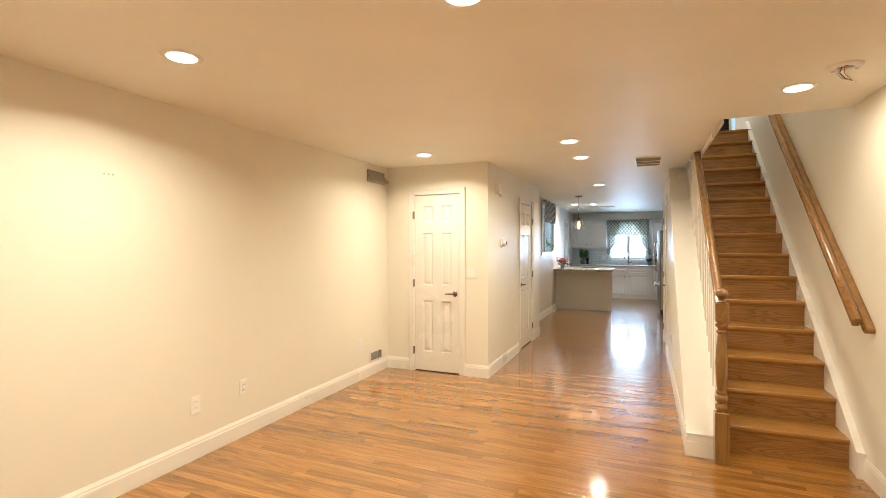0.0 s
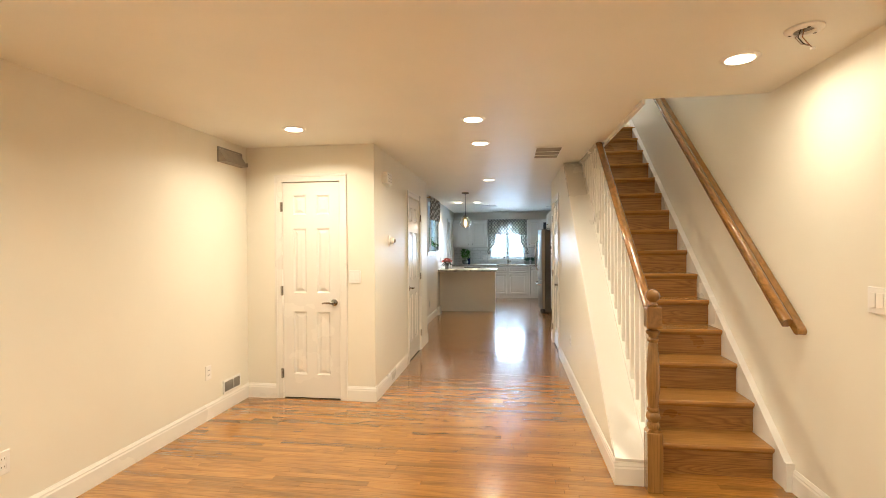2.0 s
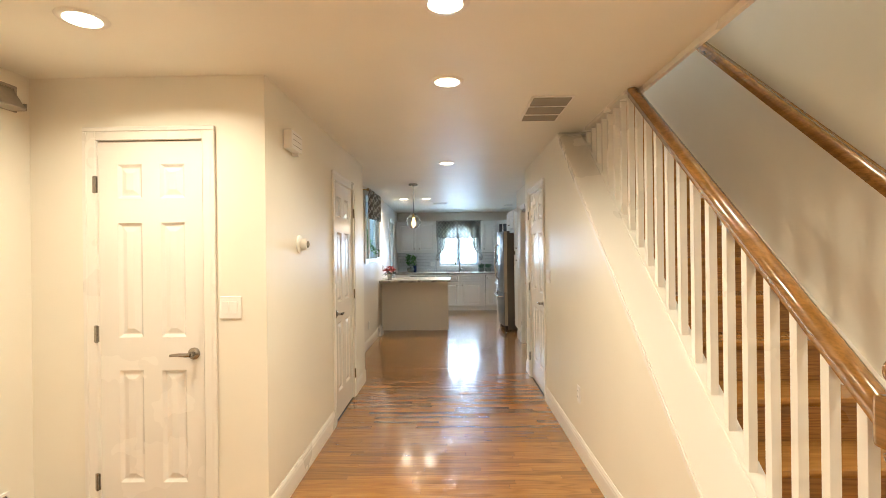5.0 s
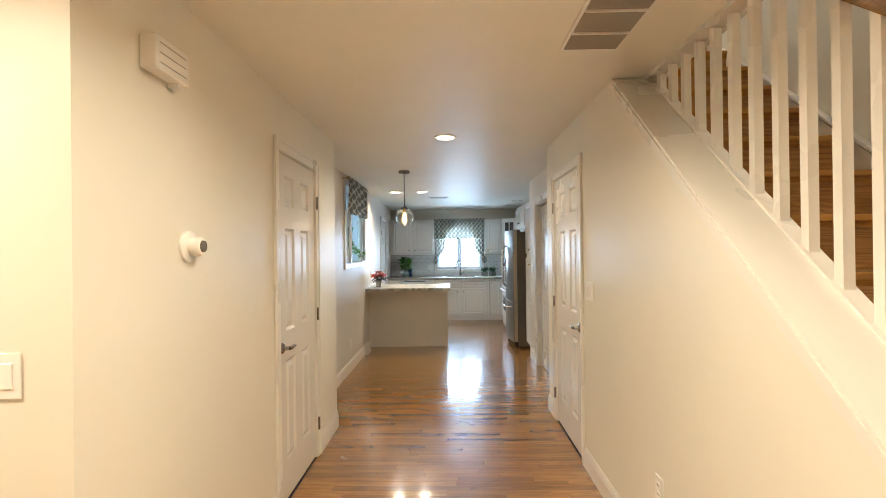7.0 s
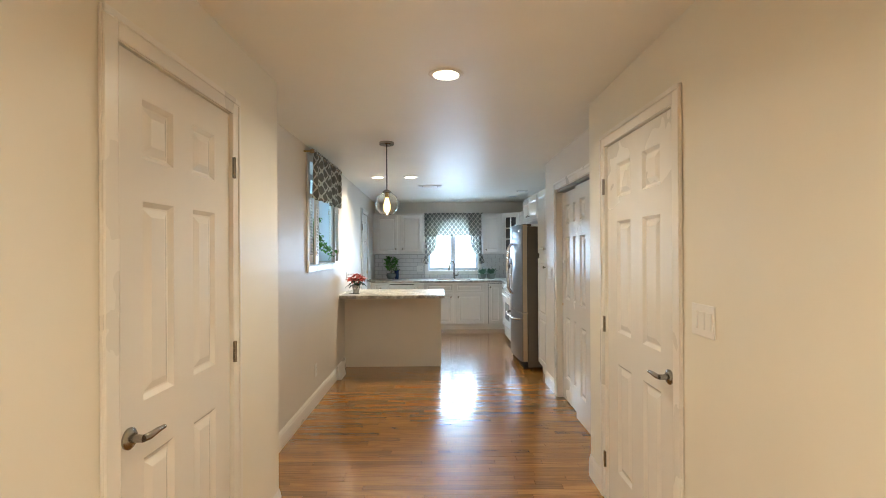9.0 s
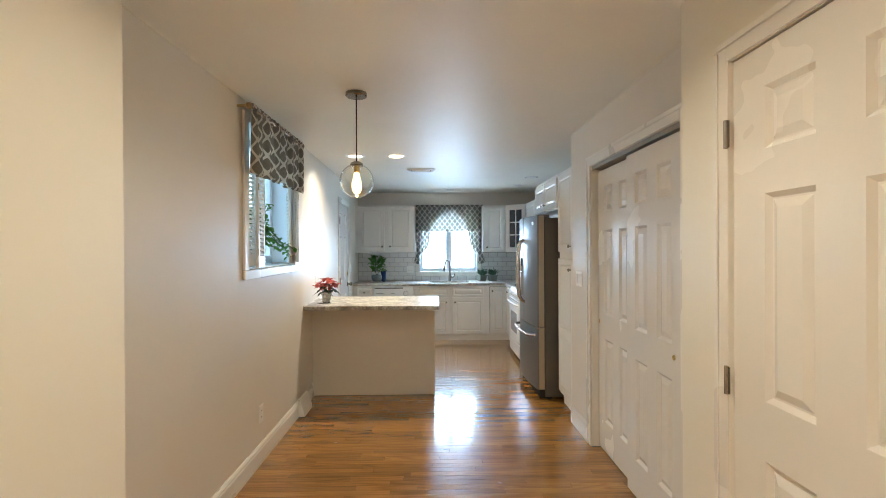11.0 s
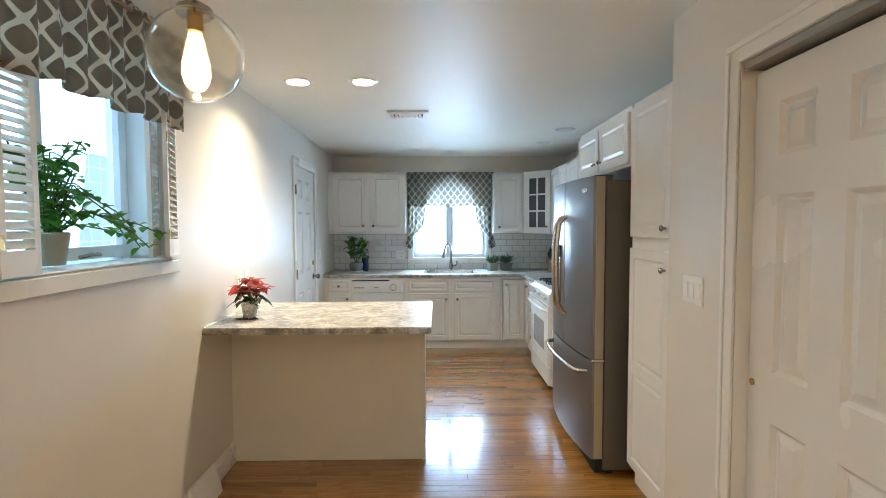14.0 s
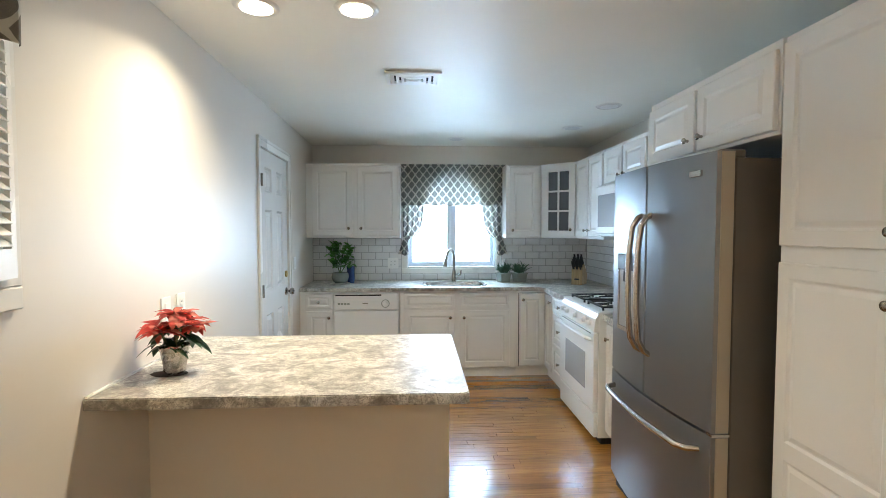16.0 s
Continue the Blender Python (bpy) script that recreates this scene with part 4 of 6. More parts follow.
# dishwasher
dwm = thing("dishwasher", "white built-in dishwasher with a knob control panel", "dishwasher", pose(-0.038, BY, 0))
part("body", boxes((0.001, 0.628, 0.0, 0.6, 0.09, ZB), (0.001, 0.628, 0.03, 0.6, 0.0, 0.09)), APPL, dwm)
part("door", box(bmesh.new(), 0.006, 0.622, -0.024, -0.001, 0.10, 0.672, b=0.004), APPL, dwm)
cp = part("control_panel", box(bmesh.new(), 0.006, 0.622, -0.034, -0.001, 0.684, ZB - 0.012, b=0.006), APPL, dwm)
part("vent", boxes((0.02, 0.46, -0.0355, -0.034, ZB - 0.040, ZB - 0.026)), DARK, cp, "dark vent slot")
for x in (0.045, 0.075, 0.105, 0.135):
    part("button", box(bmesh.new(), x, x + 0.022, -0.038, -0.033, 0.735, 0.752, b=0.002), POTS, cp)
part("label_bar", boxes((0.28, 0.33, -0.0352, -0.034, 0.742, 0.752)), GREYMETAL, cp)
bm = lathe(bmesh.new(), [(0, 0), (0.034, 0), (0.032, 0.012), (0.020, 0.016), (0.018, 0.030), (0, 0.031)], Matrix.Translation((0.50, -0.034, 0.745)) @ pose(0, 0, 0, 90), 20)
part("dial", bm, APPL, cp, smooth=True)
part("dial_ring", lathe(bmesh.new(), [(0, 0.0005), (0.040, 0.0005), (0.040, 0.0015), (0, 0.002)], Matrix.Translation((0.50, -0.034, 0.745)) @ pose(0, 0, 0, 90), 24), POTS, cp)

# gas range
rg = thing("gas_range", "white freestanding gas range with black burner grates", "stove", pose(1.985, 12.942, 0, 0, 0, -90))
W, D = 0.765, 0.68
part("body", boxes((0.001, W - 0.001, 0.0, D, 0.05, CT - 0.004), b=0.003), APPL, rg)
part("plinth", boxes((0.02, W - 0.02, 0.03, D, 0.0, 0.049)), DARK, rg)
part("storage_drawer", box(bmesh.new(), 0.004, W - 0.004, -0.028, -0.001, 0.055, 0.215, b=0.008, seg=2), APPL, rg)
od = part("oven_door", box(bmesh.new(), 0.004, W - 0.004, -0.034, -0.001, 0.228, 0.765, b=0.008, seg=2), APPL, rg)
part("oven_window", box(bmesh.new(), 0.16, W - 0.16, -0.036, -0.033, 0.34, 0.60, b=0.001), SMOKE, od, "grey oven window")
part("oven_handle", tube(bmesh.new(), [(0.05, -0.034, 0.715), (0.06, -0.066, 0.722), (W / 2, -0.075, 0.725), (W - 0.06, -0.066, 0.722), (W - 0.05, -0.034, 0.715)], 0.016, 10, 0.7), APPL, od, smooth=True)
for k in range(12):
    part("vent_slot", boxes((0.06 + k * 0.055, 0.10 + k * 0.055, -0.0352, -0.034, 0.752, 0.757)), DARK, od)
bm = bmesh.new()
prism(bm, [(-0.034, 0.775), (0.0, 0.775), (0.03, CT - 0.002), (-0.004, CT - 0.002), (-0.022, 0.86)], "x", 0.004, W - 0.004)
cp = part("control_panel", bm, APPL, rg)
for x in (0.09, 0.19, 0.385, 0.575, 0.675):
    bm = lathe(bmesh.new(), [(0, 0), (0.024, 0), (0.022, 0.01), (0.017, 0.013), (0.016, 0.030), (0.0, 0.031)], Matrix.Translation((x, -0.027, 0.825)) @ pose(0, 0, 0, 98), 16)
    part("burner_knob", bm, APPL, cp, smooth=True)
part("cooktop", box(bmesh.new(), 0.0, W, -0.004, D, CT - 0.004, CT + 0.012, b=0.005), APPL, rg)
for gx in (0.20, 0.565):
    for gy in (0.18, 0.48):
        bm = lathe(bmesh.new(), [(0, CT + 0.012), (0.048, CT + 0.012), (0.045, CT + 0.022), (0.03, CT + 0.026), (0.0, CT + 0.027)], Matrix.Translation((gx, gy, 0)), 16)
        part("burner", bm, BLACK, rg)
    bm = bmesh.new()
    zt = CT + 0.042
    for a, b in (((gx - 0.14, 0.05), (gx + 0.14, 0.05)), ((gx - 0.14, 0.61), (gx + 0.14, 0.61)), ((gx - 0.14, 0.05), (gx - 0.14, 0.61)), ((gx + 0.14, 0.05), (gx + 0.14, 0.61)),
                 ((gx - 0.14, 0.33), (gx + 0.14, 0.33)), ((gx, 0.05), (gx, 0.14)), ((gx, 0.22), (gx, 0.44)), ((gx, 0.52), (gx, 0.61)), ((gx - 0.14, 0.18), (gx - 0.04, 0.18)), ((gx + 0.04, 0.18), (gx + 0.14, 0.18)),
                 ((gx - 0.14, 0.48), (gx - 0.04, 0.48)), ((gx + 0.04, 0.48), (gx + 0.14, 0.48))):
        box(bm, min(a[0], b[0]) - 0.006, max(a[0], b[0]) + 0.006, min(a[1], b[1]) - 0.006, max(a[1], b[1]) + 0.006, zt - 0.012, zt)
    for px in (gx - 0.14, gx + 0.14):
        for py in (0.05, 0.33, 0.61):
            box(bm, px - 0.006, px + 0.006, py - 0.006, py + 0.006, CT + 0.0125, zt - 0.012)
    part("grate", bm, BLACK, rg, "black iron burner grate")

# microwave under the short cabinet
mw = thing("microwave", "white over-the-range microwave with a dark window", "microwave", pose(2.30, 13.05, 0, 0, 0, -90))
part("body", box(bmesh.new(), 0.001, 0.75, 0.0, XK - 2.302, 1.405, 1.828, b=0.006), APPL, mw)
md = part("door", box(bmesh.new(), 0.006, 0.56, -0.022, -0.001, 1.425, 1.815, b=0.006), APPL, mw)
part("window", box(bmesh.new(), 0.06, 0.47, -0.024, -0.021, 1.48, 1.74, b=0.001), SMOKE, md, "grey door window")
part("handle", tube(bmesh.new(), [(0.52, -0.022, 1.46), (0.52, -0.05, 1.48), (0.52, -0.05, 1.76), (0.52, -0.022, 1.78)], 0.010), APPL, md, smooth=True)
part("keypad", box(bmesh.new(), 0.575, 0.74, -0.020, -0.001, 1.425, 1.815, b=0.004), APPL, mw)

# ---- refrigerator ----
fr = thing("refrigerator", "stainless french-door refrigerator with bottom freezer drawer", "refrigerator", pose(1.872, 11.695, 0, 0, 0, -90 + 0.3))
W, H, G = 0.912, 1.752, 0.685
part("body", box(bmesh.new(), 0.004, W - 0.004, 0.075, 0.76, 0.03, H - 0.025, b=0.004), FRIDGE_SIDE, fr, "dark grey side casing")
def bowed(bm, x0, x1, z0, z1, back=0.068, bow=0.042):
    """A door front that bows out across the whole width of the refrigerator."""
    n = 10
    f = lambda x: -bow * (1 - (2 * x / W - 1) ** 2) + 0.004
    pts = [(x0, back), (x0, f(x0) + 0.012)] + [(x0 + 0.006 + (x1 - x0 - 0.012) * k / n, f(x0 + 0.006 + (x1 - x0 - 0.012) * k / n)) for k in range(n + 1)] + [(x1, f(x1) + 0.012), (x1, back)]
    return prism(bm, pts, "z", z0, z1), f
bm, fy = bowed(bmesh.new(), 0.0, W / 2 - 0.003, G + 0.006, H)
dl = part("door_left", bm, STEEL, fr, smooth=True)
bm, fy = bowed(bmesh.new(), W / 2 + 0.003, W, G + 0.006, H)
drr = part("door_right", bm, STEEL, fr, smooth=True)
bm, fy = bowed(bmesh.new(), 0.0, W, 0.10, G - 0.006)
fd = part("freezer_drawer", bm, STEEL, fr, smooth=True)
EDGE = surface("champagne_door_edge", (0.42, 0.355, 0.265), 0.40, 0.2, 0.05, 2, 200, 0.05)
for par, e0, e1 in ((drr, G + 0.010, H - 0.003), (fd, 0.104, G - 0.010)):
    part("door_edge", box(bmesh.new(), W - 0.001, W + 0.003, fy(W) + 0.013, 0.066, e0, e1, b=0.001), EDGE, par, "champagne painted door edge")
part("gasket", boxes((0.01, W - 0.008, 0.0685, 0.0745, 0.11, H - 0.03)), BLACK, fr)
part("kick_plate", boxes((0.02, W - 0.02, 0.03, 0.10, 0.012, 0.095)), DARK, fr)
for x, par in ((W / 2 - 0.042, dl), (W / 2 + 0.042, drr)):
    y = fy(x)
    part("handle", tube(bmesh.new(), [(x, y + 0.004, 0.885), (x, y - 0.022, 0.90), (x, y - 0.050, 0.95), (x, y - 0.062, 1.08), (x, y - 0.064, 1.22), (x, y - 0.060, 1.36), (x, y - 0.046, 1.475), (x, y - 0.02, 1.515), (x, y + 0.004, 1.525)], 0.0135, 12), STEELH, par, "brushed bow handle", smooth=True)
pts = [(0.07, fy(0.07) + 0.004, 0.605), (0.085, fy(0.085) - 0.04, 0.604)] + [(x, fy(x) - 0.055, 0.602) for x in np.linspace(0.12, W - 0.12, 8)] + [(W - 0.085, fy(W - 0.085) - 0.04, 0.604), (W - 0.07, fy(W - 0.07) + 0.004, 0.605)]
part("handle", tube(bmesh.new(), pts, 0.0135, 12), STEELH, fd, smooth=True)
x0 = 0.175
bm = boxes((x0, x0 + 0.20, -0.050, 0.03, 1.255, 1.335), b=0.004)
dp = part("dispenser_panel", bm, BLACK, dl, "black water dispenser panel")
bm = boxes((x0, x0 + 0.014, -0.046, 0.03, 0.945, 1.254), (x0 + 0.186, x0 + 0.20, -0.049, 0.03, 0.945, 1.254), (x0 + 0.014, x0 + 0.186, -0.049, 0.03, 0.945, 0.965))
dp = part("dispenser_frame", bm, STEELH, dl)
part("dispenser_recess", boxes((x0 + 0.015, x0 + 0.185, -0.043, -0.036, 0.966, 1.253)), GREYMETAL, dp, "grey dispenser recess")
part("nozzle", tube(bmesh.new(), [(x0 + 0.10, -0.047, 1.253), (x0 + 0.10, -0.049, 1.20)], 0.014), BLACK, dp)
part("badge", box(bmesh.new(), W - 0.155, W - 0.075, fy(W - 0.11) - 0.005, fy(W - 0.11) + 0.012, 1.665, 1.690, b=0.002), STEELH, drr, "small metal badge")
for x in (0.05, W - 0.05):
    part("hinge_cover", box(bmesh.new(), x - 0.035, x + 0.035, 0.02, 0.12, H - 0.024, H + 0.006, b=0.004), FRIDGE_SIDE, fr)
    part("foot", boxes((x - 0.02, x + 0.02, 0.10, 0.14, 0.0, 0.03)), DARK, fr)
part("lower_hinge", boxes((W - 0.03, W + 0.004, 0.0, 0.07, G - 0.005, G + 0.005)), STEELH, fr)

# ---- peninsula ----
isl = thing("peninsula", "almond-painted peninsula base under a marbled worktop", "kitchen island")
part("body", boxes((XD - 0.040, 0.900, 11.005, 11.455, 0.0, 0.884), b=0.002), ALMOND, isl)
part("end_trim", boxes((0.888, 0.906, 10.997, 11.003, 0.0, 0.884)), ALMOND, isl)
bm = bmesh.new()
prism(bm, [(XD - 0.006, 10.625), (0.935, 10.625), (0.950, 10.640), (0.950, 11.505), (0.940, 11.515), (XD - 0.032, 11.515)], "z", 0.885, 0.922)
bmesh.ops.bevel(bm, geom=[e for e in bm.edges if abs(e.verts[0].co.z - e.verts[1].co.z) < 1e-4 and e.verts[0].co.z > 0.9], offset=0.004, segments=2, affect="EDGES")
pt = thing("worktop", "grey marbled laminate peninsula worktop with thick edge", "worktop")
part("slab", bm, STONE, pt)
part("caulk_strip", prism(bmesh.new(), [(XD + skew(10.63), 10.63), (XD + skew(10.63) + 0.011, 10.63), (XD + skew(11.51) + 0.011, 11.51), (XD + skew(11.51), 11.51)], "z", 0.9225, 0.929), TRIM, pt)

# ---- windows ----
wk = thing("window_1", "bright two-sash kitchen window with white painted trim", "window", kind="structure")
x0, x1, z0, z1 = WIN_K
for r in ((x0 - 0.065, x0 - 0.001, z0 - 0.001, z1 + 0.06), (x1 + 0.001, x1 + 0.065, z0 - 0.001, z1 + 0.06), (x0 - 0.001, x1 + 0.001, z1 + 0.001, z1 + 0.06), (x0 - 0.065, x1 + 0.065, z0 - 0.062, z0 - 0.002)):
    part("casing", box(bmesh.new(), r[0], r[1], YE - 0.016, YE - 0.001, r[2], r[3], b=0.003), TRIM, wk)
part("sill", box(bmesh.new(), x0 + 0.001, x1 - 0.001, YE - 0.014, YE + 0.08, z0 + 0.001, z0 + 0.014, b=0.003), TRIM, wk)
part("jamb", boxes((x0 + 0.0005, x0 + 0.012, YE, YE + 0.19, z0 + 0.015, z1 - 0.001), (x1 - 0.012, x1 - 0.0005, YE, YE + 0.19, z0 + 0.015, z1 - 0.001)), DAYLIT_BLUE, wk)
mid = 1.153
for a, b in ((x0 + 0.013, mid - 0.010), (mid + 0.010, x1 - 0.013)):
    s = part("sash", boxes((a, a + 0.040, YE + 0.07, YE + 0.11, z0 + 0.016, z1 - 0.002), (b - 0.040, b, YE + 0.07, YE + 0.11, z0 + 0.016, z1 - 0.002), (a + 0.04, b - 0.04, YE + 0.07, YE + 0.11, z0 + 0.016, z0 + 0.066), (a + 0.04, b - 0.04, YE + 0.07, YE + 0.11, z1 - 0.05, z1 - 0.002)), DAYLIT_BLUE, wk)
    pane = part("pane", boxes((a + 0.04, b - 0.04, YE + 0.088, YE + 0.092, z0 + 0.066, z1 - 0.05)), GLASS, s)
    pane.visible_shadow = False
    cx = (a + b) / 2
    part("crank", tube(bmesh.new(), [(cx - 0.05, YE + 0.064, z0 + 0.024), (cx, YE + 0.055, z0 + 0.030), (cx + 0.05, YE + 0.06, z0 + 0.036)], 0.008), TRIM, s)
part("mullion", boxes((mid - 0.009, mid + 0.009, YE + 0.06, YE + 0.12, z0 + 0.015, z1 - 0.002)), DAYLIT_BLUE, wk)

ws = thing("window_2", "side window in a deep reveal with white trim", "window", kind="structure")
y0, y1, z0, z1 = WIN_S
for r in ((y0 - 0.07, y0 - 0.001, z0 - 0.001, z1 + 0.06), (y1 + 0.001, y1 + 0.07, z0 - 0.001, z1 + 0.06), (y0 - 0.001, y1 + 0.001, z1 + 0.001, z1 + 0.06)):
    part("casing", box(bmesh.new(), XD + 0.001, XD + 0.018, r[0], r[1], r[2], r[3], b=0.003), TRIM, ws)
part("apron", box(bmesh.new(), XD + 0.001, XD + 0.020, y0 - 0.07, y1 + 0.07, z0 - 0.062, z0 - 0.002, b=0.004), TRIM, ws)
part("stool", box(bmesh.new(), XD - 0.17, XD + 0.012, y0 + 0.001, y1 - 0.001, z0 + 0.001, z0 + 0.010, b=0.004), TRIM, ws)
part("reveal", boxes((XD - 0.25, XD - 0.001, y0 + 0.0005, y0 + 0.01, z0 + 0.023, z1 - 0.001), (XD - 0.25, XD - 0.001, y1 - 0.01, y1 - 0.0005, z0 + 0.023, z1 - 0.001)), DAYLIT_BLUE, ws)
part("frame", boxes((XD - 0.23, XD - 0.17, y0 + 0.011, y0 + 0.061, z0 + 0.0, z1 - 0.002), (XD - 0.23, XD - 0.17, y1 - 0.061, y1 - 0.011, z0 + 0.0, z1 - 0.002), (XD - 0.23, XD - 0.17, y0 + 0.061, y1 - 0.061, z0 + 0.023, z0 + 0.075), (XD - 0.23, XD - 0.17, y0 + 0.061, y1 - 0.061, z1 - 0.06, z1 - 0.002),
                    (XD - 0.225, XD - 0.175, 9.80, 9.84, z0 + 0.075, z1 - 0.06)), DAYLIT_BLUE, ws)
for a, b in ((y0 + 0.061, 9.80), (9.84, y1 - 0.061)):
    pane = part("pane", boxes((XD - 0.205, XD - 0.20, a, b, z0 + 0.075, z1 - 0.06)), GLASS, ws)
    pane.visible_shadow = False
part("latch", tube(bmesh.new(), [(XD - 0.16, 9.98, z0 + 0.035), (XD - 0.15, 10.03, z0 + 0.042), (XD - 0.15, 10.08, z0 + 0.042)], 0.008), NICKEL, ws)

setting("backdrop_garden", boxes((-1.5, 3.8, 15.9, 15.92, -0.5, 4.5)), OUTGLOW, "bright overcast daylight beyond the kitchen window", "backdrop")
setting("backdrop_neighbour", boxes((-2.42, -2.40, 6.0, 14.2, -0.5, 2.19)), SIDEGLOW, "glowing pale neighbouring wall beyond the side window", "backdrop")
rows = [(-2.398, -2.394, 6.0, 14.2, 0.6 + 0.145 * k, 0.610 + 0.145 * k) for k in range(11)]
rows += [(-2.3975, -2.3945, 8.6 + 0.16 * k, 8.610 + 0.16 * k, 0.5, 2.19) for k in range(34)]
setting("backdrop_joints", boxes(*rows), SIDELINE, "glowing pale joints of the neighbouring block wall", "backdrop")
setting("backdrop_side_sky", boxes((-5.02, -5.0, 5.0, 22.0, -0.5, 7.0)), SIDESKY, "bright overcast sky above the neighbouring wall", "backdrop")
setting("ground", boxes((-60, 60, -60, 60, -0.60, -0.50)), surface("ground_grey", (0.2, 0.2, 0.18), 0.9), "plain grey ground outside the house", "ground")


def shutter(m, w, h, label, shut=40):
    """A small louvred shutter panel: local x 0..w, z 0..h."""
    s = thing("window_shutter", label, "shutter", m, "louvred window shutters")
    part("frame", boxes((0, 0.024, -0.009, 0.009, 0, h), (w - 0.024, w, -0.009, 0.009, 0, h), (0.024, w - 0.024, -0.009, 0.009, 0, 0.075), (0.024, w - 0.024, -0.009, 0.009, h - 0.04, h)), TRIM, s)
    n = 18
    for k in range(n):
        z = 0.092 + (h - 0.15) * k / (n - 1)
        bm = boxes((0.025, w - 0.025, -0.017, 0.017, -0.0025, 0.0025), b=0.001)
        bmesh.ops.transform(bm, matrix=Matrix.Translation((0, 0, z)) @ pose(0, 0, 0, shut), verts=bm.verts)
        part("slat", bm, TRIM, s)
    for z in (0.10, h - 0.10):
        part("hinge", boxes((-0.006, 0.012, -0.0115, -0.0092, z - 0.022, z + 0.022)), BRASS, s, "small brass hinge")
    return s


def between(a, b, z):
    return Matrix.Translation((a[0], a[1], z)) @ pose(0, 0, 0, 0, 0, math.degrees(math.atan2(b[1] - a[1], b[0] - a[0])))


SHZ, SHH = 1.339, 0.625
shutter(between((-0.275, 9.300), (-0.275, 9.452), SHZ), 0.155, SHH, "white louvred shutter panel standing closed in the window")
shutter(between((-0.238, 9.405), (-0.252, 9.560), SHZ - 0.012), 0.155, SHH, "white louvred shutter panel hinged slightly open")
shutter(between((-0.312, 10.300), (-0.250, 10.135), SHZ), 0.176, SHH, "white louvred shutter panel folded open")
shutter(between((-0.200, 10.175), (-0.250, 10.345), SHZ), 0.176, SHH, "white louvred shutter panel folded back on its pair")


def curtain(name, m, w, z0, z1, material, parent, folds, depth, wave=0.0, seed=1, label=""):
    """A gathered cloth: local x 0..w, folds along y, hem uneven."""
    rng = random.Random(seed)
    bm = bmesh.new()
    nx, nz = folds * 8, 14
    ph = [rng.uniform(0, 6.28) for _ in range(6)]
    grid = []
    for j in range(nz + 1):
        v = j / nz
        row = []
        for i in range(nx + 1):
            u = i / nx
            g = math.sin(2 * math.pi * folds * u + 0.9 * math.sin(5 * u + ph[0])) * depth * (0.55 + 0.45 * (1 - v)) + 0.5 * depth * math.sin(2 * math.pi * folds * 0.37 * u + ph[1] + 1.5 * v)
            hem = (1 - v) * wave * (math.sin(2 * math.pi * folds * 0.5 * u + ph[2]) + 0.5 * math.sin(11 * u + ph[3]))
            row.append(bm.verts.new(m @ Vector((u * w, g, z0 + (z1 - z0) * v + hem))))
        grid.append(row)
    for a, b in zip(grid, grid[1:]):
        for i in range(nx):
            bm.faces.new((a[i], a[i + 1], b[i + 1], b[i]))
    ob = part(name, bm, material, parent, label, smooth=True)
    mod = ob.modifiers.new("cloth", "SOLIDIFY")
    mod.thickness = 0.0015
    return ob


rod = thing("curtain_rod", "wooden curtain rod with ball ends over the side window", "curtain rod")
bm = lathe(bmesh.new(), [(0.0, 0), (0.008, 0.0), (0.008, 1.13), (0.0, 1.13)], Matrix.Translation((-0.205, 9.205, 2.312)) @ pose(0, 0, 0, -90), 12)
part("pole", bm, BLOCKW, rod, smooth=True)
for y in (9.195, 10.345):
    bm = bmesh.new()
    bmesh.ops.create_icosphere(bm, subdivisions=2, radius=0.021, matrix=Matrix.Translation((-0.205, y, 2.312)))
    part("finial", bm, BLOCKW, rod, smooth=True)
    part("bracket", boxes((XD + 0.001, -0.205, y - 0.006, y + 0.006, 2.306, 2.318)), BRASS, rod)
va = thing("valance", "gathered grey and white trellis-patterned valance on a rod", "valance", None, "trellis valances")
curtain("cloth", pose(-0.202, 9.225, 0, 0, 0, 90), 1.10, 1.915, 2.318, CLOTH_Y, va, 11, 0.020, 0.010, 3)
curtain("header", pose(-0.202, 9.225, 0, 0, 0, 90), 1.10, 2.320, 2.342, CLOTH_Y, va, 26, 0.008, 0.0, 8)

kr = thing("curtain_rod", "thin white rod carrying the kitchen window valance", "curtain rod")
bm = lathe(bmesh.new(), [(0.0, 0), (0.007, 0.0), (0.007, 1.13), (0.0, 1.13)], Matrix.Translation((0.60, 14.30, 2.14)) @ pose(0, 0, 0, 0, 90), 10)
part("pole", bm, TRIM, kr)
for x in (0.605, 1.725):
    part("bracket", boxes((x - 0.006, x + 0.006, 14.30, YE - 0.001, 2.132, 2.148)), TRIM, kr)
va = thing("valance", "grey and white trellis-patterned kitchen valance over the sink window", "valance", None, "trellis valances")
curtain("cloth", pose(0.597, 14.285, 0), 1.132, 1.72, 2.146, CLOTH_X, va, 12, 0.013, 0.006, 5)
curtain("header", pose(0.597, 14.285, 0), 1.132, 2.147, 2.166, CLOTH_X, va, 30, 0.006, 0.0, 9)


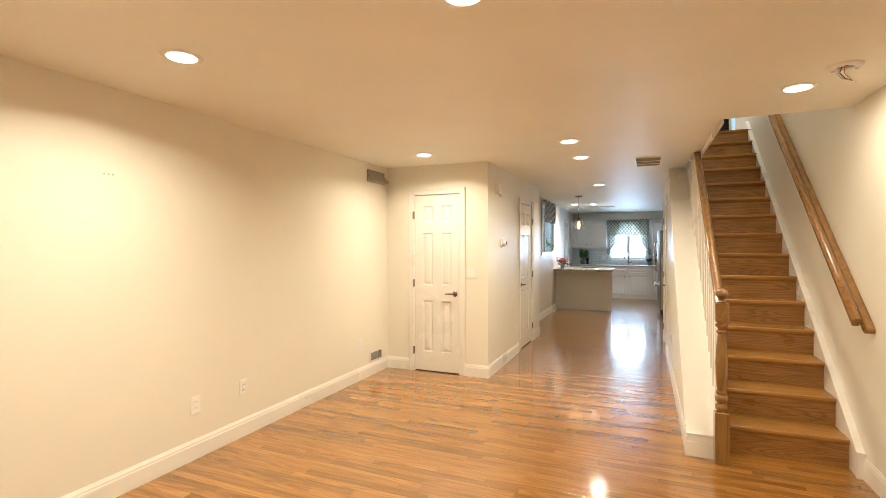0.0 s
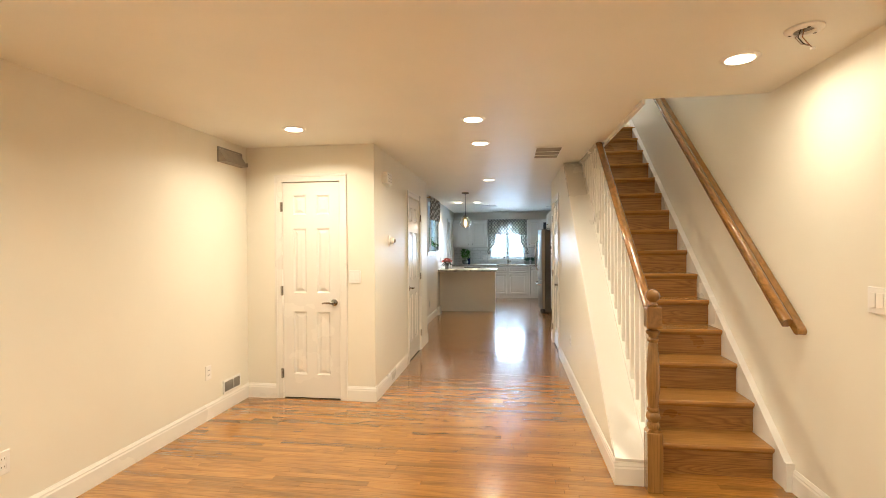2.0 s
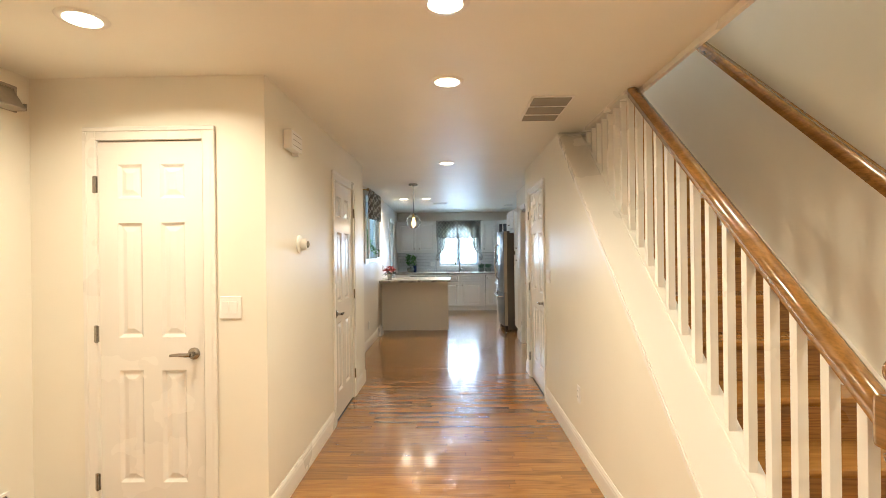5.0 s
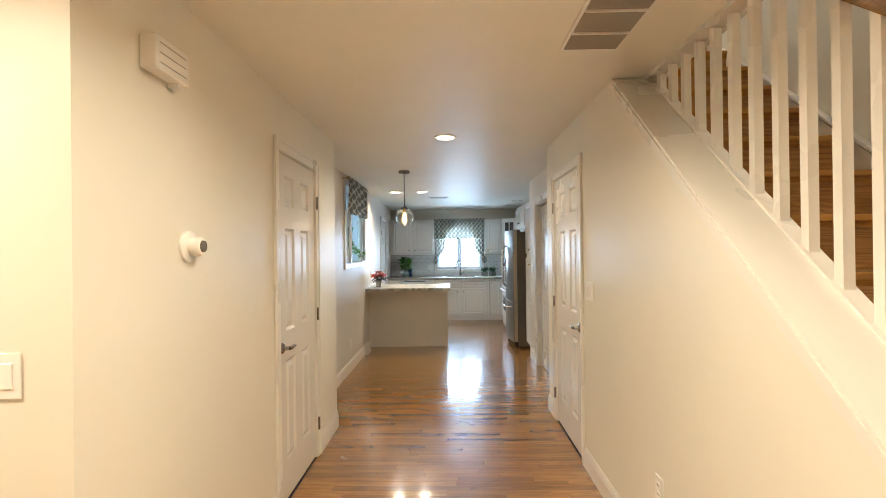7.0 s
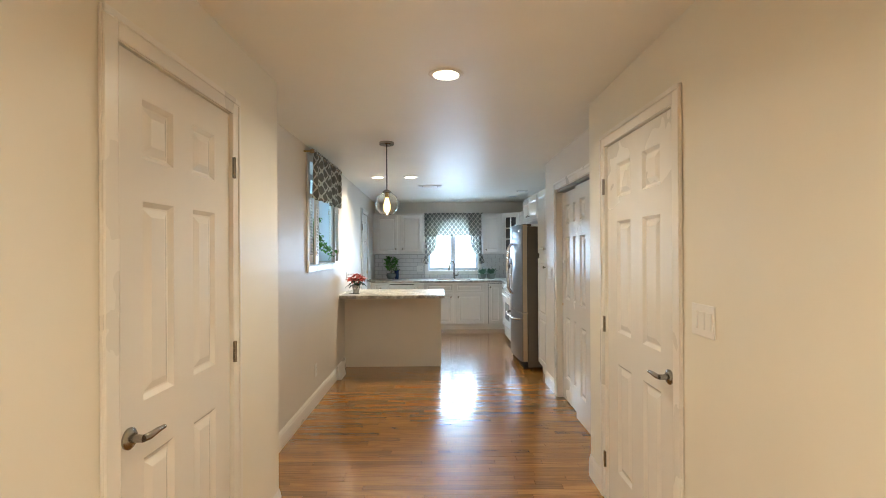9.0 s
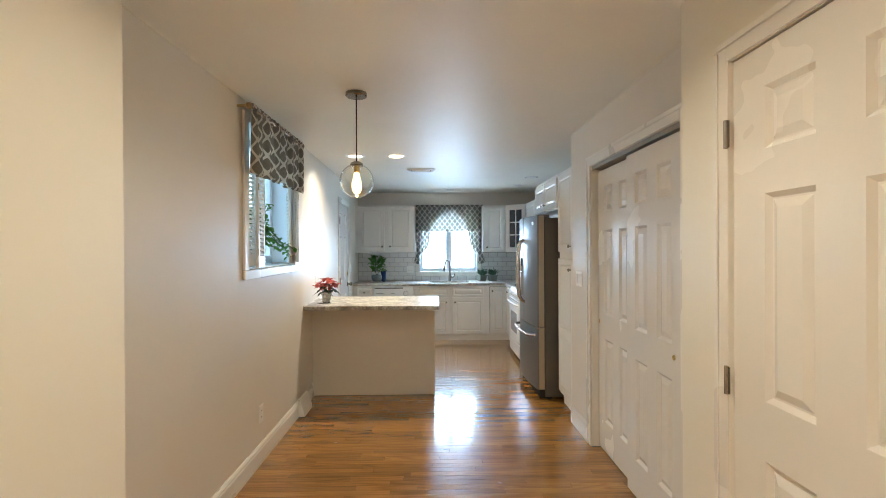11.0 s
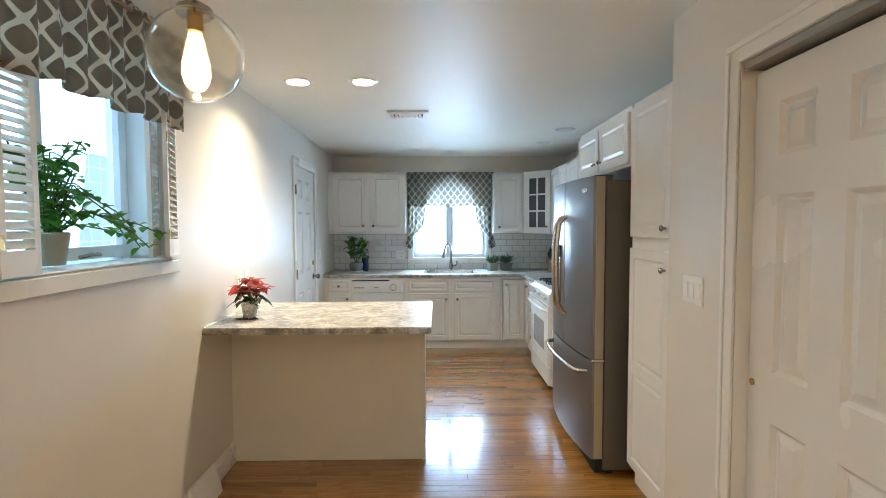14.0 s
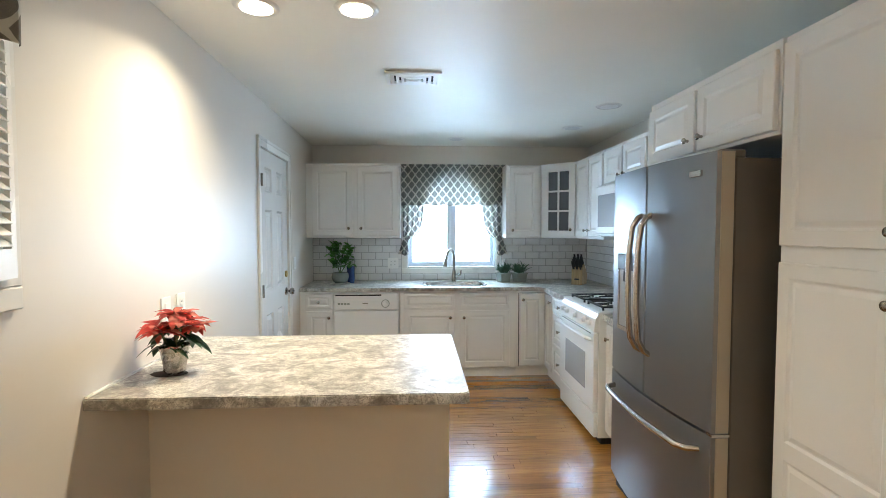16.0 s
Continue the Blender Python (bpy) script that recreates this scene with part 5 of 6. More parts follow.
def tieback(side):
    """A tied-back side curtain: spreads from the rod, gathers at the tie, and flares in a short tail."""
    sg = 1 if side == "l" else -1
    xo = 0.600 if side == "l" else 1.728
    c = thing("tied_curtain", "trellis-patterned side curtain tied back at the sink window", "curtain", None, "tied-back curtains")
    bm = bmesh.new()
    rows = []
    for j in range(25):
        v = j / 24
        z = 2.13 - 0.95 * v
        if v < 0.82:
            t = v / 0.82
            wdt = 0.05 + 0.50 * (1 - t) ** 0.62 * (1 - 0.42 * math.sin(math.pi * min(1, t * 1.1)))
            start = 0.0 + 0.012 * t
        else:
            t = (v - 0.82) / 0.18
            wdt, start = 0.05 + 0.07 * t, 0.012 - 0.055 * t
        row = []
        for i in range(25):
            u = i / 24
            g = 0.016 * math.sin(2 * math.pi * 4 * u) * (0.6 + 0.4 * math.sin(3 * v))
            sag = -0.04 * u * (1 - v) if v < 0.82 else 0.012 * math.sin(7 * u)
            row.append(bm.verts.new((xo + sg * (start + wdt * u), 14.318 + g, z + sag)))
        rows.append(row)
    for a, b in zip(rows, rows[1:]):
        for i in range(24):
            bm.faces.new((a[i], a[i + 1], b[i + 1], b[i]))
    ob = part("cloth", bm, CLOTH_X, c, smooth=True)
    ob.modifiers.new("cloth", "SOLIDIFY").thickness = 0.0015
    part("tie", boxes((min(xo + sg * 0.008, xo + sg * 0.075), max(xo + sg * 0.008, xo + sg * 0.075), 14.292, 14.345, 1.335, 1.358), b=0.006), CLOTH_X, c)


tieback("l"), tieback("r")

# ---- pendant ----
pd = thing("pendant_lamp", "clear glass globe pendant on a black cord, lit", "pendant lamp", pose(0.444, 9.165, 0))
part("canopy", lathe(bmesh.new(), [(0.0, CEIL - 0.001), (0.063, CEIL - 0.001), (0.064, CEIL - 0.02), (0.058, CEIL - 0.026), (0.0, CEIL - 0.028)], n=28), NICKEL, pd, "satin nickel canopy", smooth=True)
part("cord", lathe(bmesh.new(), [(0.0, 1.96), (0.0042, 1.96), (0.0042, CEIL - 0.028), (0.0, CEIL - 0.028)], n=8), BLACK, pd, "black cord")
part("cap", lathe(bmesh.new(), [(0.0, 1.973), (0.012, 1.972), (0.036, 1.958), (0.040, 1.947), (0.034, 1.946), (0.0, 1.9455)], n=24), NICKEL, pd, smooth=True)
gl = [(0.101 * math.sin(a), 1.852 - 0.101 * math.cos(a)) for a in np.linspace(0.02, math.pi - 0.40, 26)]
gi = [(0.0985 * math.sin(a), 1.852 - 0.0985 * math.cos(a)) for a in np.linspace(math.pi - 0.40, 0.02, 26)]
globe = part("globe", lathe(bmesh.new(), gl + gi, n=40), glass("globe_glass", (1.0, 0.975, 0.91), 0.08), pd, "clear glass globe", smooth=True)
globe.visible_shadow = False
part("socket", lathe(bmesh.new(), [(0.0, 1.945), (0.017, 1.944), (0.017, 1.905), (0.0, 1.904)], n=16), BRASS, pd)
BULB = glow("bulb_glow", (1.0, 0.72, 0.34), 4.0)
part("bulb", lathe(bmesh.new(), [(0.0, 1.903), (0.014, 1.902), (0.018, 1.885), (0.023, 1.862), (0.029, 1.835), (0.030, 1.812), (0.025, 1.790), (0.014, 1.777), (0.0, 1.774)], n=28), BULB, pd, "glowing filament bulb", smooth=True)

# ---- wall plates, vents, sensors ----
def plate(name, m, w, h, n, label, cat, rocker=True):
    """A cover plate with n rockers or one duplex outlet: local x across, front to -y."""
    p = thing(name, label, cat, m, cat + "s")
    part("cover", box(bmesh.new(), -w / 2, w / 2, -0.0075, -0.001, -h / 2, h / 2, b=0.0025), PLASTIC, p)
    for i in range(n):
        cx = (i - (n - 1) / 2) * 0.046
        if rocker:
            part("rocker", box(bmesh.new(), cx - 0.0165, cx + 0.0165, -0.0115, -0.007, -0.033, 0.033, b=0.0015), PLASTIC, p)
        else:
            for z in (-0.020, 0.020):
                o = part("socket", box(bmesh.new(), cx - 0.016, cx + 0.016, -0.0095, -0.007, z - 0.014, z + 0.014, b=0.003), PLASTIC, p)
                part("slot", boxes((cx - 0.008, cx - 0.0055, -0.0102, -0.0094, z - 0.002, z + 0.006), (cx + 0.0055, cx + 0.008, -0.0102, -0.0094, z - 0.002, z + 0.006)), DARK, o)
    return p


W_, E_, N_ = lambda x, y, z: pose(x, y, z, 0, 0, 90), lambda x, y, z: pose(x, y, z, 0, 0, -90), lambda x, y, z: pose(x, y, z)
SWL, OUL = "white plastic switch plate on the painted wall", "white plastic outlet plate low on the wall"
plate("light_switch", N_(-0.190, YD, 1.153), 0.116, 0.118, 2, SWL, "light switch")
plate("light_switch", E_(XH1, 6.80, 1.19), 0.150, 0.118, 3, SWL, "light switch")
plate("light_switch", E_(XR, 3.02, 1.18), 0.165, 0.118, 3, SWL, "light switch")
plate("light_switch", E_(XC, 10.02, 1.20), 0.150, 0.118, 3, SWL, "light switch")
plate("light_switch", E_(XC, 8.28, 1.13), 0.116, 0.118, 2, SWL, "light switch")
plate("light_switch", W_(XD + skew(11.15), 11.15, 1.115), 0.074, 0.118, 1, SWL, "light switch")
plate("light_switch", W_(XD + skew(13.50), 13.50, 1.15), 0.074, 0.118, 1, SWL, "light switch")
plate("outlet", W_(XD + skew(11.285), 11.285, 1.115), 0.074, 0.118, 1, "white outlet plate on the wall over the peninsula", "outlet", False)
plate("outlet", W_(XL, 2.281, 0.37), 0.074, 0.118, 1, OUL, "outlet", False)
plate("outlet", W_(XL, 2.706, 0.375), 0.074, 0.118, 1, OUL, "outlet", False)
plate("outlet", W_(XL, 4.33, 0.39), 0.074, 0.118, 1, OUL, "outlet", False)
plate("outlet", E_(XH1, 5.80, 0.42), 0.074, 0.118, 1, OUL, "outlet", False)
plate("outlet", W_(XD, 9.55, 0.33), 0.074, 0.118, 1, OUL, "outlet", False)
plate("outlet", N_(0.50, YE - 0.009, 1.085), 0.116, 0.118, 2, "white outlet plate on the tiled backsplash", "outlet", False)


def grille(name, m, w, h, n, label, cat, depth=0.012, material=None, bars=()):
    g = thing(name, label, cat, m)
    # Dark sheet gives the shade behind the slats.
    part("backing", boxes((-w / 2 + 0.012, w / 2 - 0.012, -0.003, -0.001, -h / 2 + 0.012, h / 2 - 0.012)), DARK, g)
    part("frame", boxes((-w / 2, w / 2, -depth, -0.001, -h / 2, -h / 2 + 0.014), (-w / 2, w / 2, -depth, -0.001, h / 2 - 0.014, h / 2), (-w / 2, -w / 2 + 0.014, -depth, -0.001, -h / 2 + 0.014, h / 2 - 0.014), (w / 2 - 0.014, w / 2, -depth, -0.001, -h / 2 + 0.014, h / 2 - 0.014),
                        *[(b - 0.005, b + 0.005, -depth, -0.0035, -h / 2 + 0.014, h / 2 - 0.014) for b in bars]), PLASTIC, g)
    for k in range(n):
        z = -h / 2 + 0.018 + (h - 0.036) * (k + 0.5) / n
        bm = boxes((-w / 2 + 0.0145, w / 2 - 0.0145, -0.006, 0.006, -0.0008, 0.0008))
        bmesh.ops.transform(bm, matrix=Matrix.Translation((0, -0.0085, z)) @ pose(0, 0, 0, 40), verts=bm.verts)
        part("slat", bm, material or GREYMETAL, g)
    return g


grille("wall_register", W_(XL, 4.66, 0.205), 0.265, 0.115, 9, "white wall register with grey slats above the baseboard", "wall vent", bars=(0.02,))
gv = thing("air_deflector", "grey plastic air deflector over a high wall vent", "wall vent", W_(XL, 4.67, 2.235))
bm = bmesh.new()
prism(bm, [(-0.001, 0.06), (-0.075, -0.05), (-0.072, -0.056), (-0.006, -0.056), (-0.001, -0.06)], "x", -0.17, 0.17)
part("hood", bm, surface("smoky_plastic", (0.42, 0.38, 0.33), 0.3, var=0.2, big=9), gv)
part("frame", boxes((-0.185, 0.185, -0.012, -0.0012, 0.0605, 0.072), (-0.185, -0.171, -0.012, -0.0012, -0.06, 0.0605), (0.171, 0.185, -0.012, -0.0012, -0.06, 0.0605)), GREYMETAL, gv)
part("side_wing", boxes((0.1705, 0.176, -0.072, -0.013, -0.056, -0.02)), GREYMETAL, gv)
cv = grille("ceiling_return", pose(1.615, 5.65, CEIL, 90, 0, 0), 0.265, 0.55, 30, "dark slatted ceiling return vent in a white frame", "ceiling vent", 0.008, GREYMETAL)
part("cross_bar", boxes((-0.12, 0.12, -0.0165, -0.004, -0.10, -0.09), (-0.12, 0.12, -0.0165, -0.004, 0.09, 0.10)), PLASTIC, cv)

# stepped ceiling diffuser over the kitchen
df = thing("ceiling_diffuser", "white stepped square air diffuser in the kitchen ceiling", "ceiling vent", pose(0.755, 12.0, CEIL))
# Dark sheet draws the shaded grooves between the rings.
part("backing", boxes((-0.135, 0.135, -0.085, 0.085, -0.004, -0.001)), DARK, df)
for k in range(5):
    a, b = 0.165 - 0.030 * k, 0.115 - 0.022 * k
    t = 0.022 if k == 0 else 0.017
    zz = -0.010 - 0.002 * k
    part("ring", boxes((-a, a, -b, -b + t, zz - 0.005, -0.0045), (-a, a, b - t, b, zz - 0.005, -0.0045), (-a, -a + t, -b + t, b - t, zz - 0.005, -0.0045), (a - t, a, -b + t, b - t, zz - 0.005, -0.0045)), PLASTIC, df)

ch = thing("door_chime", "white slotted door chime box high on the hall wall", "door chime", W_(XH0, 5.305, 2.105))
part("box", box(bmesh.new(), -0.095, 0.095, -0.055, -0.001, -0.055, 0.055, b=0.004), PLASTIC, ch)
for z in (-0.032, 0.0, 0.032):
    part("slot", boxes((-0.075, 0.075, -0.0558, -0.0545, z - 0.0015, z + 0.0015)), GREYMETAL, ch)
part("clip", boxes((0.05, 0.085, -0.04, -0.006, -0.072, -0.0555)), PLASTIC, ch)
th = thing("wall_sensor", "white round wall sensor with a glass eye", "sensor", W_(XH0, 5.475, 1.488))
part("mount", lathe(bmesh.new(), [(0, 0.001), (0.058, 0.001), (0.058, 0.010), (0.050, 0.016), (0, 0.017)], pose(0, 0, 0, 90), 28), PLASTIC, th, smooth=True)
part("dome", lathe(bmesh.new(), [(0.032, 0.017), (0.036, 0.026), (0.036, 0.044), (0.031, 0.055), (0.024, 0.058), (0, 0.058)], pose(0, 0, 0, 90), 24), PLASTIC, th, smooth=True)
part("eye", lathe(bmesh.new(), [(0, 0.0581), (0.022, 0.0581), (0.021, 0.063), (0.012, 0.067), (0, 0.068)], pose(0, 0, 0, 90), 20), surface("eye_glass", (0.16, 0.15, 0.14), 0.08, relief=0), th, "dark glass eye", smooth=True)
sm = thing("ceiling_mount", "bare detector mounting ring with loose wires", "mounting ring", pose(2.523, 2.994, CEIL))
part("ring", lathe(bmesh.new(), [(0.040, -0.001), (0.040, -0.014), (0.048, -0.017), (0.066, -0.015), (0.074, -0.008), (0.075, -0.001)], n=32), PLASTIC, sm, smooth=True)
part("hole", lathe(bmesh.new(), [(0, -0.0012), (0.0395, -0.0012), (0.0395, -0.003), (0, -0.0032)], n=20), GREYMETAL, sm)
for a in (0.3, 2.4, 4.5):
    part("slot", boxes((0.0535 * math.cos(a) - 0.006, 0.0535 * math.cos(a) + 0.006, 0.0535 * math.sin(a) - 0.004, 0.0535 * math.sin(a) + 0.004, -0.0175, -0.0155)), DARK, sm)
for k, (c, ex) in enumerate((((0.03, 0.025, 0.02), 0.0), ((0.35, 0.16, 0.08), 0.018), ((0.5, 0.4, 0.35), -0.012))):
    part("wire", tube(bmesh.new(), [(-0.014 + 0.012 * k, 0, -0.003), (-0.02 + ex, 0.01, -0.035), (0.0 + ex, 0.005, -0.065), (0.025, 0, -0.078), (0.032, 0, -0.085)], 0.0022, 6), surface("wire_sleeve", c, 0.4, relief=0), sm, "loose wire", smooth=True)
part("wire_plug", boxes((0.026, 0.042, -0.007, 0.007, -0.096, -0.084), b=0.002), PLASTIC, sm)
rgb_ = thing("floor_register", "white baseboard register standing against the wall", "wall vent", W_(XD + skew(10.53), 10.53, 0.0))
part("hood", prism(bmesh.new(), [(-0.0155, 0.004), (-0.070, 0.004), (-0.060, 0.055), (-0.028, 0.150), (-0.0155, 0.155)], "x", -0.13, 0.13), PLASTIC, rgb_)
hl = thing("picture_holes", "two small filled picture holes in the wall", "wall patch", W_(XL, 1.72, 1.876))
for x in (-0.024, 0.0, 0.024):
    part("hole", boxes((x - 0.004, x + 0.004, -0.0022, -0.0008, -0.004, 0.004)), GREYMETAL, hl)
uw = thing("window_3", "slim bright window beside the stair landing", "window", kind="structure")
# The pane itself glows, standing in for daylight behind it.
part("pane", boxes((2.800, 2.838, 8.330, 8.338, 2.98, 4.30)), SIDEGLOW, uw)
part("frame", boxes((2.786, 2.800, 8.318, 8.349, 2.96, 4.34), (2.838, 2.849, 8.318, 8.349, 2.96, 4.34)), TRIM, uw)
grille("wall_grille", pose(2.69, 8.349, 3.30), 0.17, 0.60, 18, "dark slatted grille beyond the stair landing", "wall vent", material=BLACK)

# ---- plants ----
def leaf(bm, base, direction, length, width, droop, up=Vector((0, 0, 1)), fold=0.15):
    """One pointed leaf of six faces, bent along its length."""
    d = direction.normalized()
    sdv = d.cross(up)
    sdv = (sdv if sdv.length > 0.05 else d.cross(Vector((1, 0, 0)))).normalized()
    nrm = sdv.cross(d)
    spine, lft, rgt = [], [], []
    for t, wv in ((0, 0.04), (0.3, 0.85), (0.6, 1.0), (0.85, 0.5), (1, 0.02)):
        c = base + d * (length * t) + Vector((0, 0, -droop * t * t * length))
        spine.append(bm.verts.new(c))
        lft.append(bm.verts.new(c + sdv * width * 0.5 * wv + nrm * width * fold * wv))
        rgt.append(bm.verts.new(c - sdv * width * 0.5 * wv + nrm * width * fold * wv))
    for i in range(4):
        bm.faces.new((spine[i], spine[i + 1], lft[i + 1], lft[i]))
        bm.faces.new((spine[i], rgt[i], rgt[i + 1], spine[i + 1]))


def pot(parent, prof, material, n=20, label=""):
    part("pot", lathe(bmesh.new(), prof, n=n), material, parent, label, smooth=True)


def foliage(name, parent, material, seed, count, centre, spread, lmin, lmax, wr, zlift=0.2, droop=0.3):
    rng = random.Random(seed)
    bm = bmesh.new()
    for k in range(count):
        a, el = rng.uniform(0, 6.283), rng.uniform(-0.2, 1.0)
        d = Vector((math.cos(a) * math.cos(el), math.sin(a) * math.cos(el), math.sin(el) + zlift))
        b = Vector(centre) + Vector((rng.uniform(-1, 1) * spread[0], rng.uniform(-1, 1) * spread[1], rng.uniform(-1, 1) * spread[2]))
        ln = rng.uniform(lmin, lmax)
        leaf(bm, b, d, ln, ln * wr * rng.uniform(0.8, 1.2), droop * rng.uniform(0.4, 1.5))
    tagged(part(name, bm, material, parent, smooth=True), kind="stuff")


pl = thing("potted_plant", "leafy green plant in a grey ceramic pot", "plant", pose(-0.025, 14.02, CT))
pl.scale = (1.2, 1.2, 1.15)
pot(pl, [(0, 0.012), (0.045, 0.012), (0.062, 0.03), (0.074, 0.065), (0.070, 0.095), (0.060, 0.105), (0.054, 0.100), (0, 0.098)], POTG)
part("saucer", lathe(bmesh.new(), [(0, 0.0005), (0.065, 0.0005), (0.085, 0.010), (0.080, 0.012), (0, 0.011)], n=24), TRIM, pl, smooth=True)
for pts in ([(0, 0, 0.09), (0.01, 0, 0.2), (0.03, 0.01, 0.3)], [(0, 0, 0.09), (-0.03, 0.01, 0.18), (-0.05, 0, 0.28)], [(0, 0, 0.09), (0.04, 0, 0.16), (0.07, -0.02, 0.24)]):
    part("stem", tube(bmesh.new(), pts, 0.004), STEM, pl)
foliage("foliage", pl, LEAF, 11, 120, (0.01, 0, 0.25), (0.075, 0.06, 0.10), 0.06, 0.11, 0.48)
bp = thing("vase", "dark blue glass vase behind a plant", "vase", pose(0.070, 14.12, CT))
pot(bp, [(0, 0.0005), (0.034, 0.0005), (0.042, 0.05), (0.040, 0.14), (0.046, 0.175), (0.042, 0.176), (0.036, 0.14), (0, 0.02)], POTB)
for x, sd, sz in ((1.69, 21, 0.10), (1.865, 22, 0.115)):
    p = thing("succulent", "spiky green succulent in a square sage pot", "plant", pose(x, 14.13, CT, 0, 0, sd), "potted succulents")
    bm = bmesh.new()
    a = [bm.verts.new((sx * 0.052, sy * 0.052, 0.0005)) for sx, sy in ((-1, -1), (1, -1), (1, 1), (-1, 1))]
    b = [bm.verts.new((sx * 0.062, sy * 0.062, 0.095)) for sx, sy in ((-1, -1), (1, -1), (1, 1), (-1, 1))]
    bm.faces.new(a)
    bm.faces.new(b)
    for i in range(4):
        bm.faces.new((a[i], a[(i + 1) % 4], b[(i + 1) % 4], b[i]))
    bmesh.ops.bevel(bm, geom=list(bm.edges), offset=0.005, segments=2, affect="EDGES")
    part("pot", bm, POTS, p)
    part("rim", boxes((-0.065, 0.065, -0.065, -0.055, 0.084, 0.098), (-0.065, 0.065, 0.055, 0.065, 0.084, 0.098), (-0.065, -0.055, -0.055, 0.055, 0.084, 0.098), (0.055, 0.065, -0.055, 0.055, 0.084, 0.098)), POTS, p)
    foliage("foliage", p, SUCC, sd, 110, (0, 0, 0.105), (0.045, 0.045, 0.02), 0.07, sz + 0.02, 0.18, 0.6, 0.1)
kn = thing("knife_block", "pale wooden knife block with black-handled knives", "knife block", pose(2.44, 13.90, CT, 0, 0, -35))
bm = prism(bmesh.new(), [(-0.09, 0.0005), (0.07, 0.0005), (0.09, 0.10), (-0.02, 0.21), (-0.09, 0.15)], "x", -0.055, 0.055)
part("block", bm, BLOCKW, kn)
part("label_bar", boxes((-0.025, 0.025, -0.0915, -0.090, 0.05, 0.065)), BLACK, kn)
rng = random.Random(4)
for i in range(3):
    for j in range(4):
        b = Vector((-0.035 + 0.035 * i, -0.075 + 0.028 * j, 0.155 + 0.018 * j))
        part("knife_handle", tube(bmesh.new(), [b, b + Vector((0, -0.05, 0.055)), b + Vector((0, -0.07 - 0.01 * rng.random(), 0.085 + 0.02 * rng.random()))], [0.010, 0.011, 0.009], 8, 0.7), BLACK, kn)
po = thing("poinsettia", "red poinsettia in a silver foil pot on a dark mat", "plant", pose(-0.130, 10.89, 0.9225))
part("mat", lathe(bmesh.new(), [(0, 0.0005), (0.050, 0.0005), (0.053, 0.003), (0, 0.004)], Matrix.Translation((-0.018, -0.006, 0)) @ Matrix.Diagonal((1.3, 0.75, 1, 1)), 9), SOIL, po)
bm = lathe(bmesh.new(), [(0, 0.0045), (0.032, 0.0045), (0.036, 0.012), (0.039, 0.035), (0.043, 0.06), (0.047, 0.085), (0.054, 0.106), (0.050, 0.110), (0.043, 0.09), (0, 0.088)], n=18)
crinkle = random.Random(5)
for v in bm.verts:
    if v.co.xy.length > 0.02:
        v.co += Vector((crinkle.uniform(-1, 1) * 0.0025, crinkle.uniform(-1, 1) * 0.0025, crinkle.uniform(-1, 1) * (0.004 if v.co.z > 0.1 else 0.001)))
part("pot", bm, FOIL, po, "crinkled silver foil pot")
rng = random.Random(9)
heads = [(-0.05, -0.02, 0.185), (0.045, -0.035, 0.20), (0.0, 0.04, 0.22), (0.068, 0.02, 0.175), (-0.02, -0.055, 0.165), (-0.07, 0.03, 0.165), (0.012, -0.01, 0.23), (0.03, 0.05, 0.19)]
for h in heads:
    part("stem", tube(bmesh.new(), [(0, 0, 0.09), (h[0] * 0.6, h[1] * 0.6, h[2] * 0.75), h], 0.003, 6), STEM, po)
red, pink, grn = bmesh.new(), bmesh.new(), bmesh.new()
for h in heads:
    for k in range(11):
        a = 6.283 * k / 11 + rng.uniform(-0.2, 0.2)
        leaf(red if k % 3 else pink, Vector(h), Vector((math.cos(a), math.sin(a), rng.uniform(-0.2, 0.45))), rng.uniform(0.06, 0.095), rng.uniform(0.030, 0.042), rng.uniform(0.1, 0.6))
    for k in range(4):
        a = rng.uniform(0, 6.28)
        leaf(grn, Vector(h) - Vector((h[0] * 0.3, h[1] * 0.3, 0.05)), Vector((math.cos(a), math.sin(a), -0.1)), rng.uniform(0.06, 0.10), 0.036, 0.5)
tagged(part("red_foliage", red, RED, po, "red bracts", smooth=True), kind="stuff")
tagged(part("pink_foliage", pink, REDP, po, smooth=True), kind="stuff")
tagged(part("foliage", grn, LEAFD, po, smooth=True), kind="stuff")

vp = thing("trailing_plant", "trailing green plant on the deep window sill", "plant", pose(-0.37, 9.74, 1.3375))
pot(vp, [(0, 0.0005), (0.05, 0.0005), (0.066, 0.11), (0.062, 0.115), (0.055, 0.10), (0, 0.098)], POTS)
rng = random.Random(17)
lv = bmesh.new()
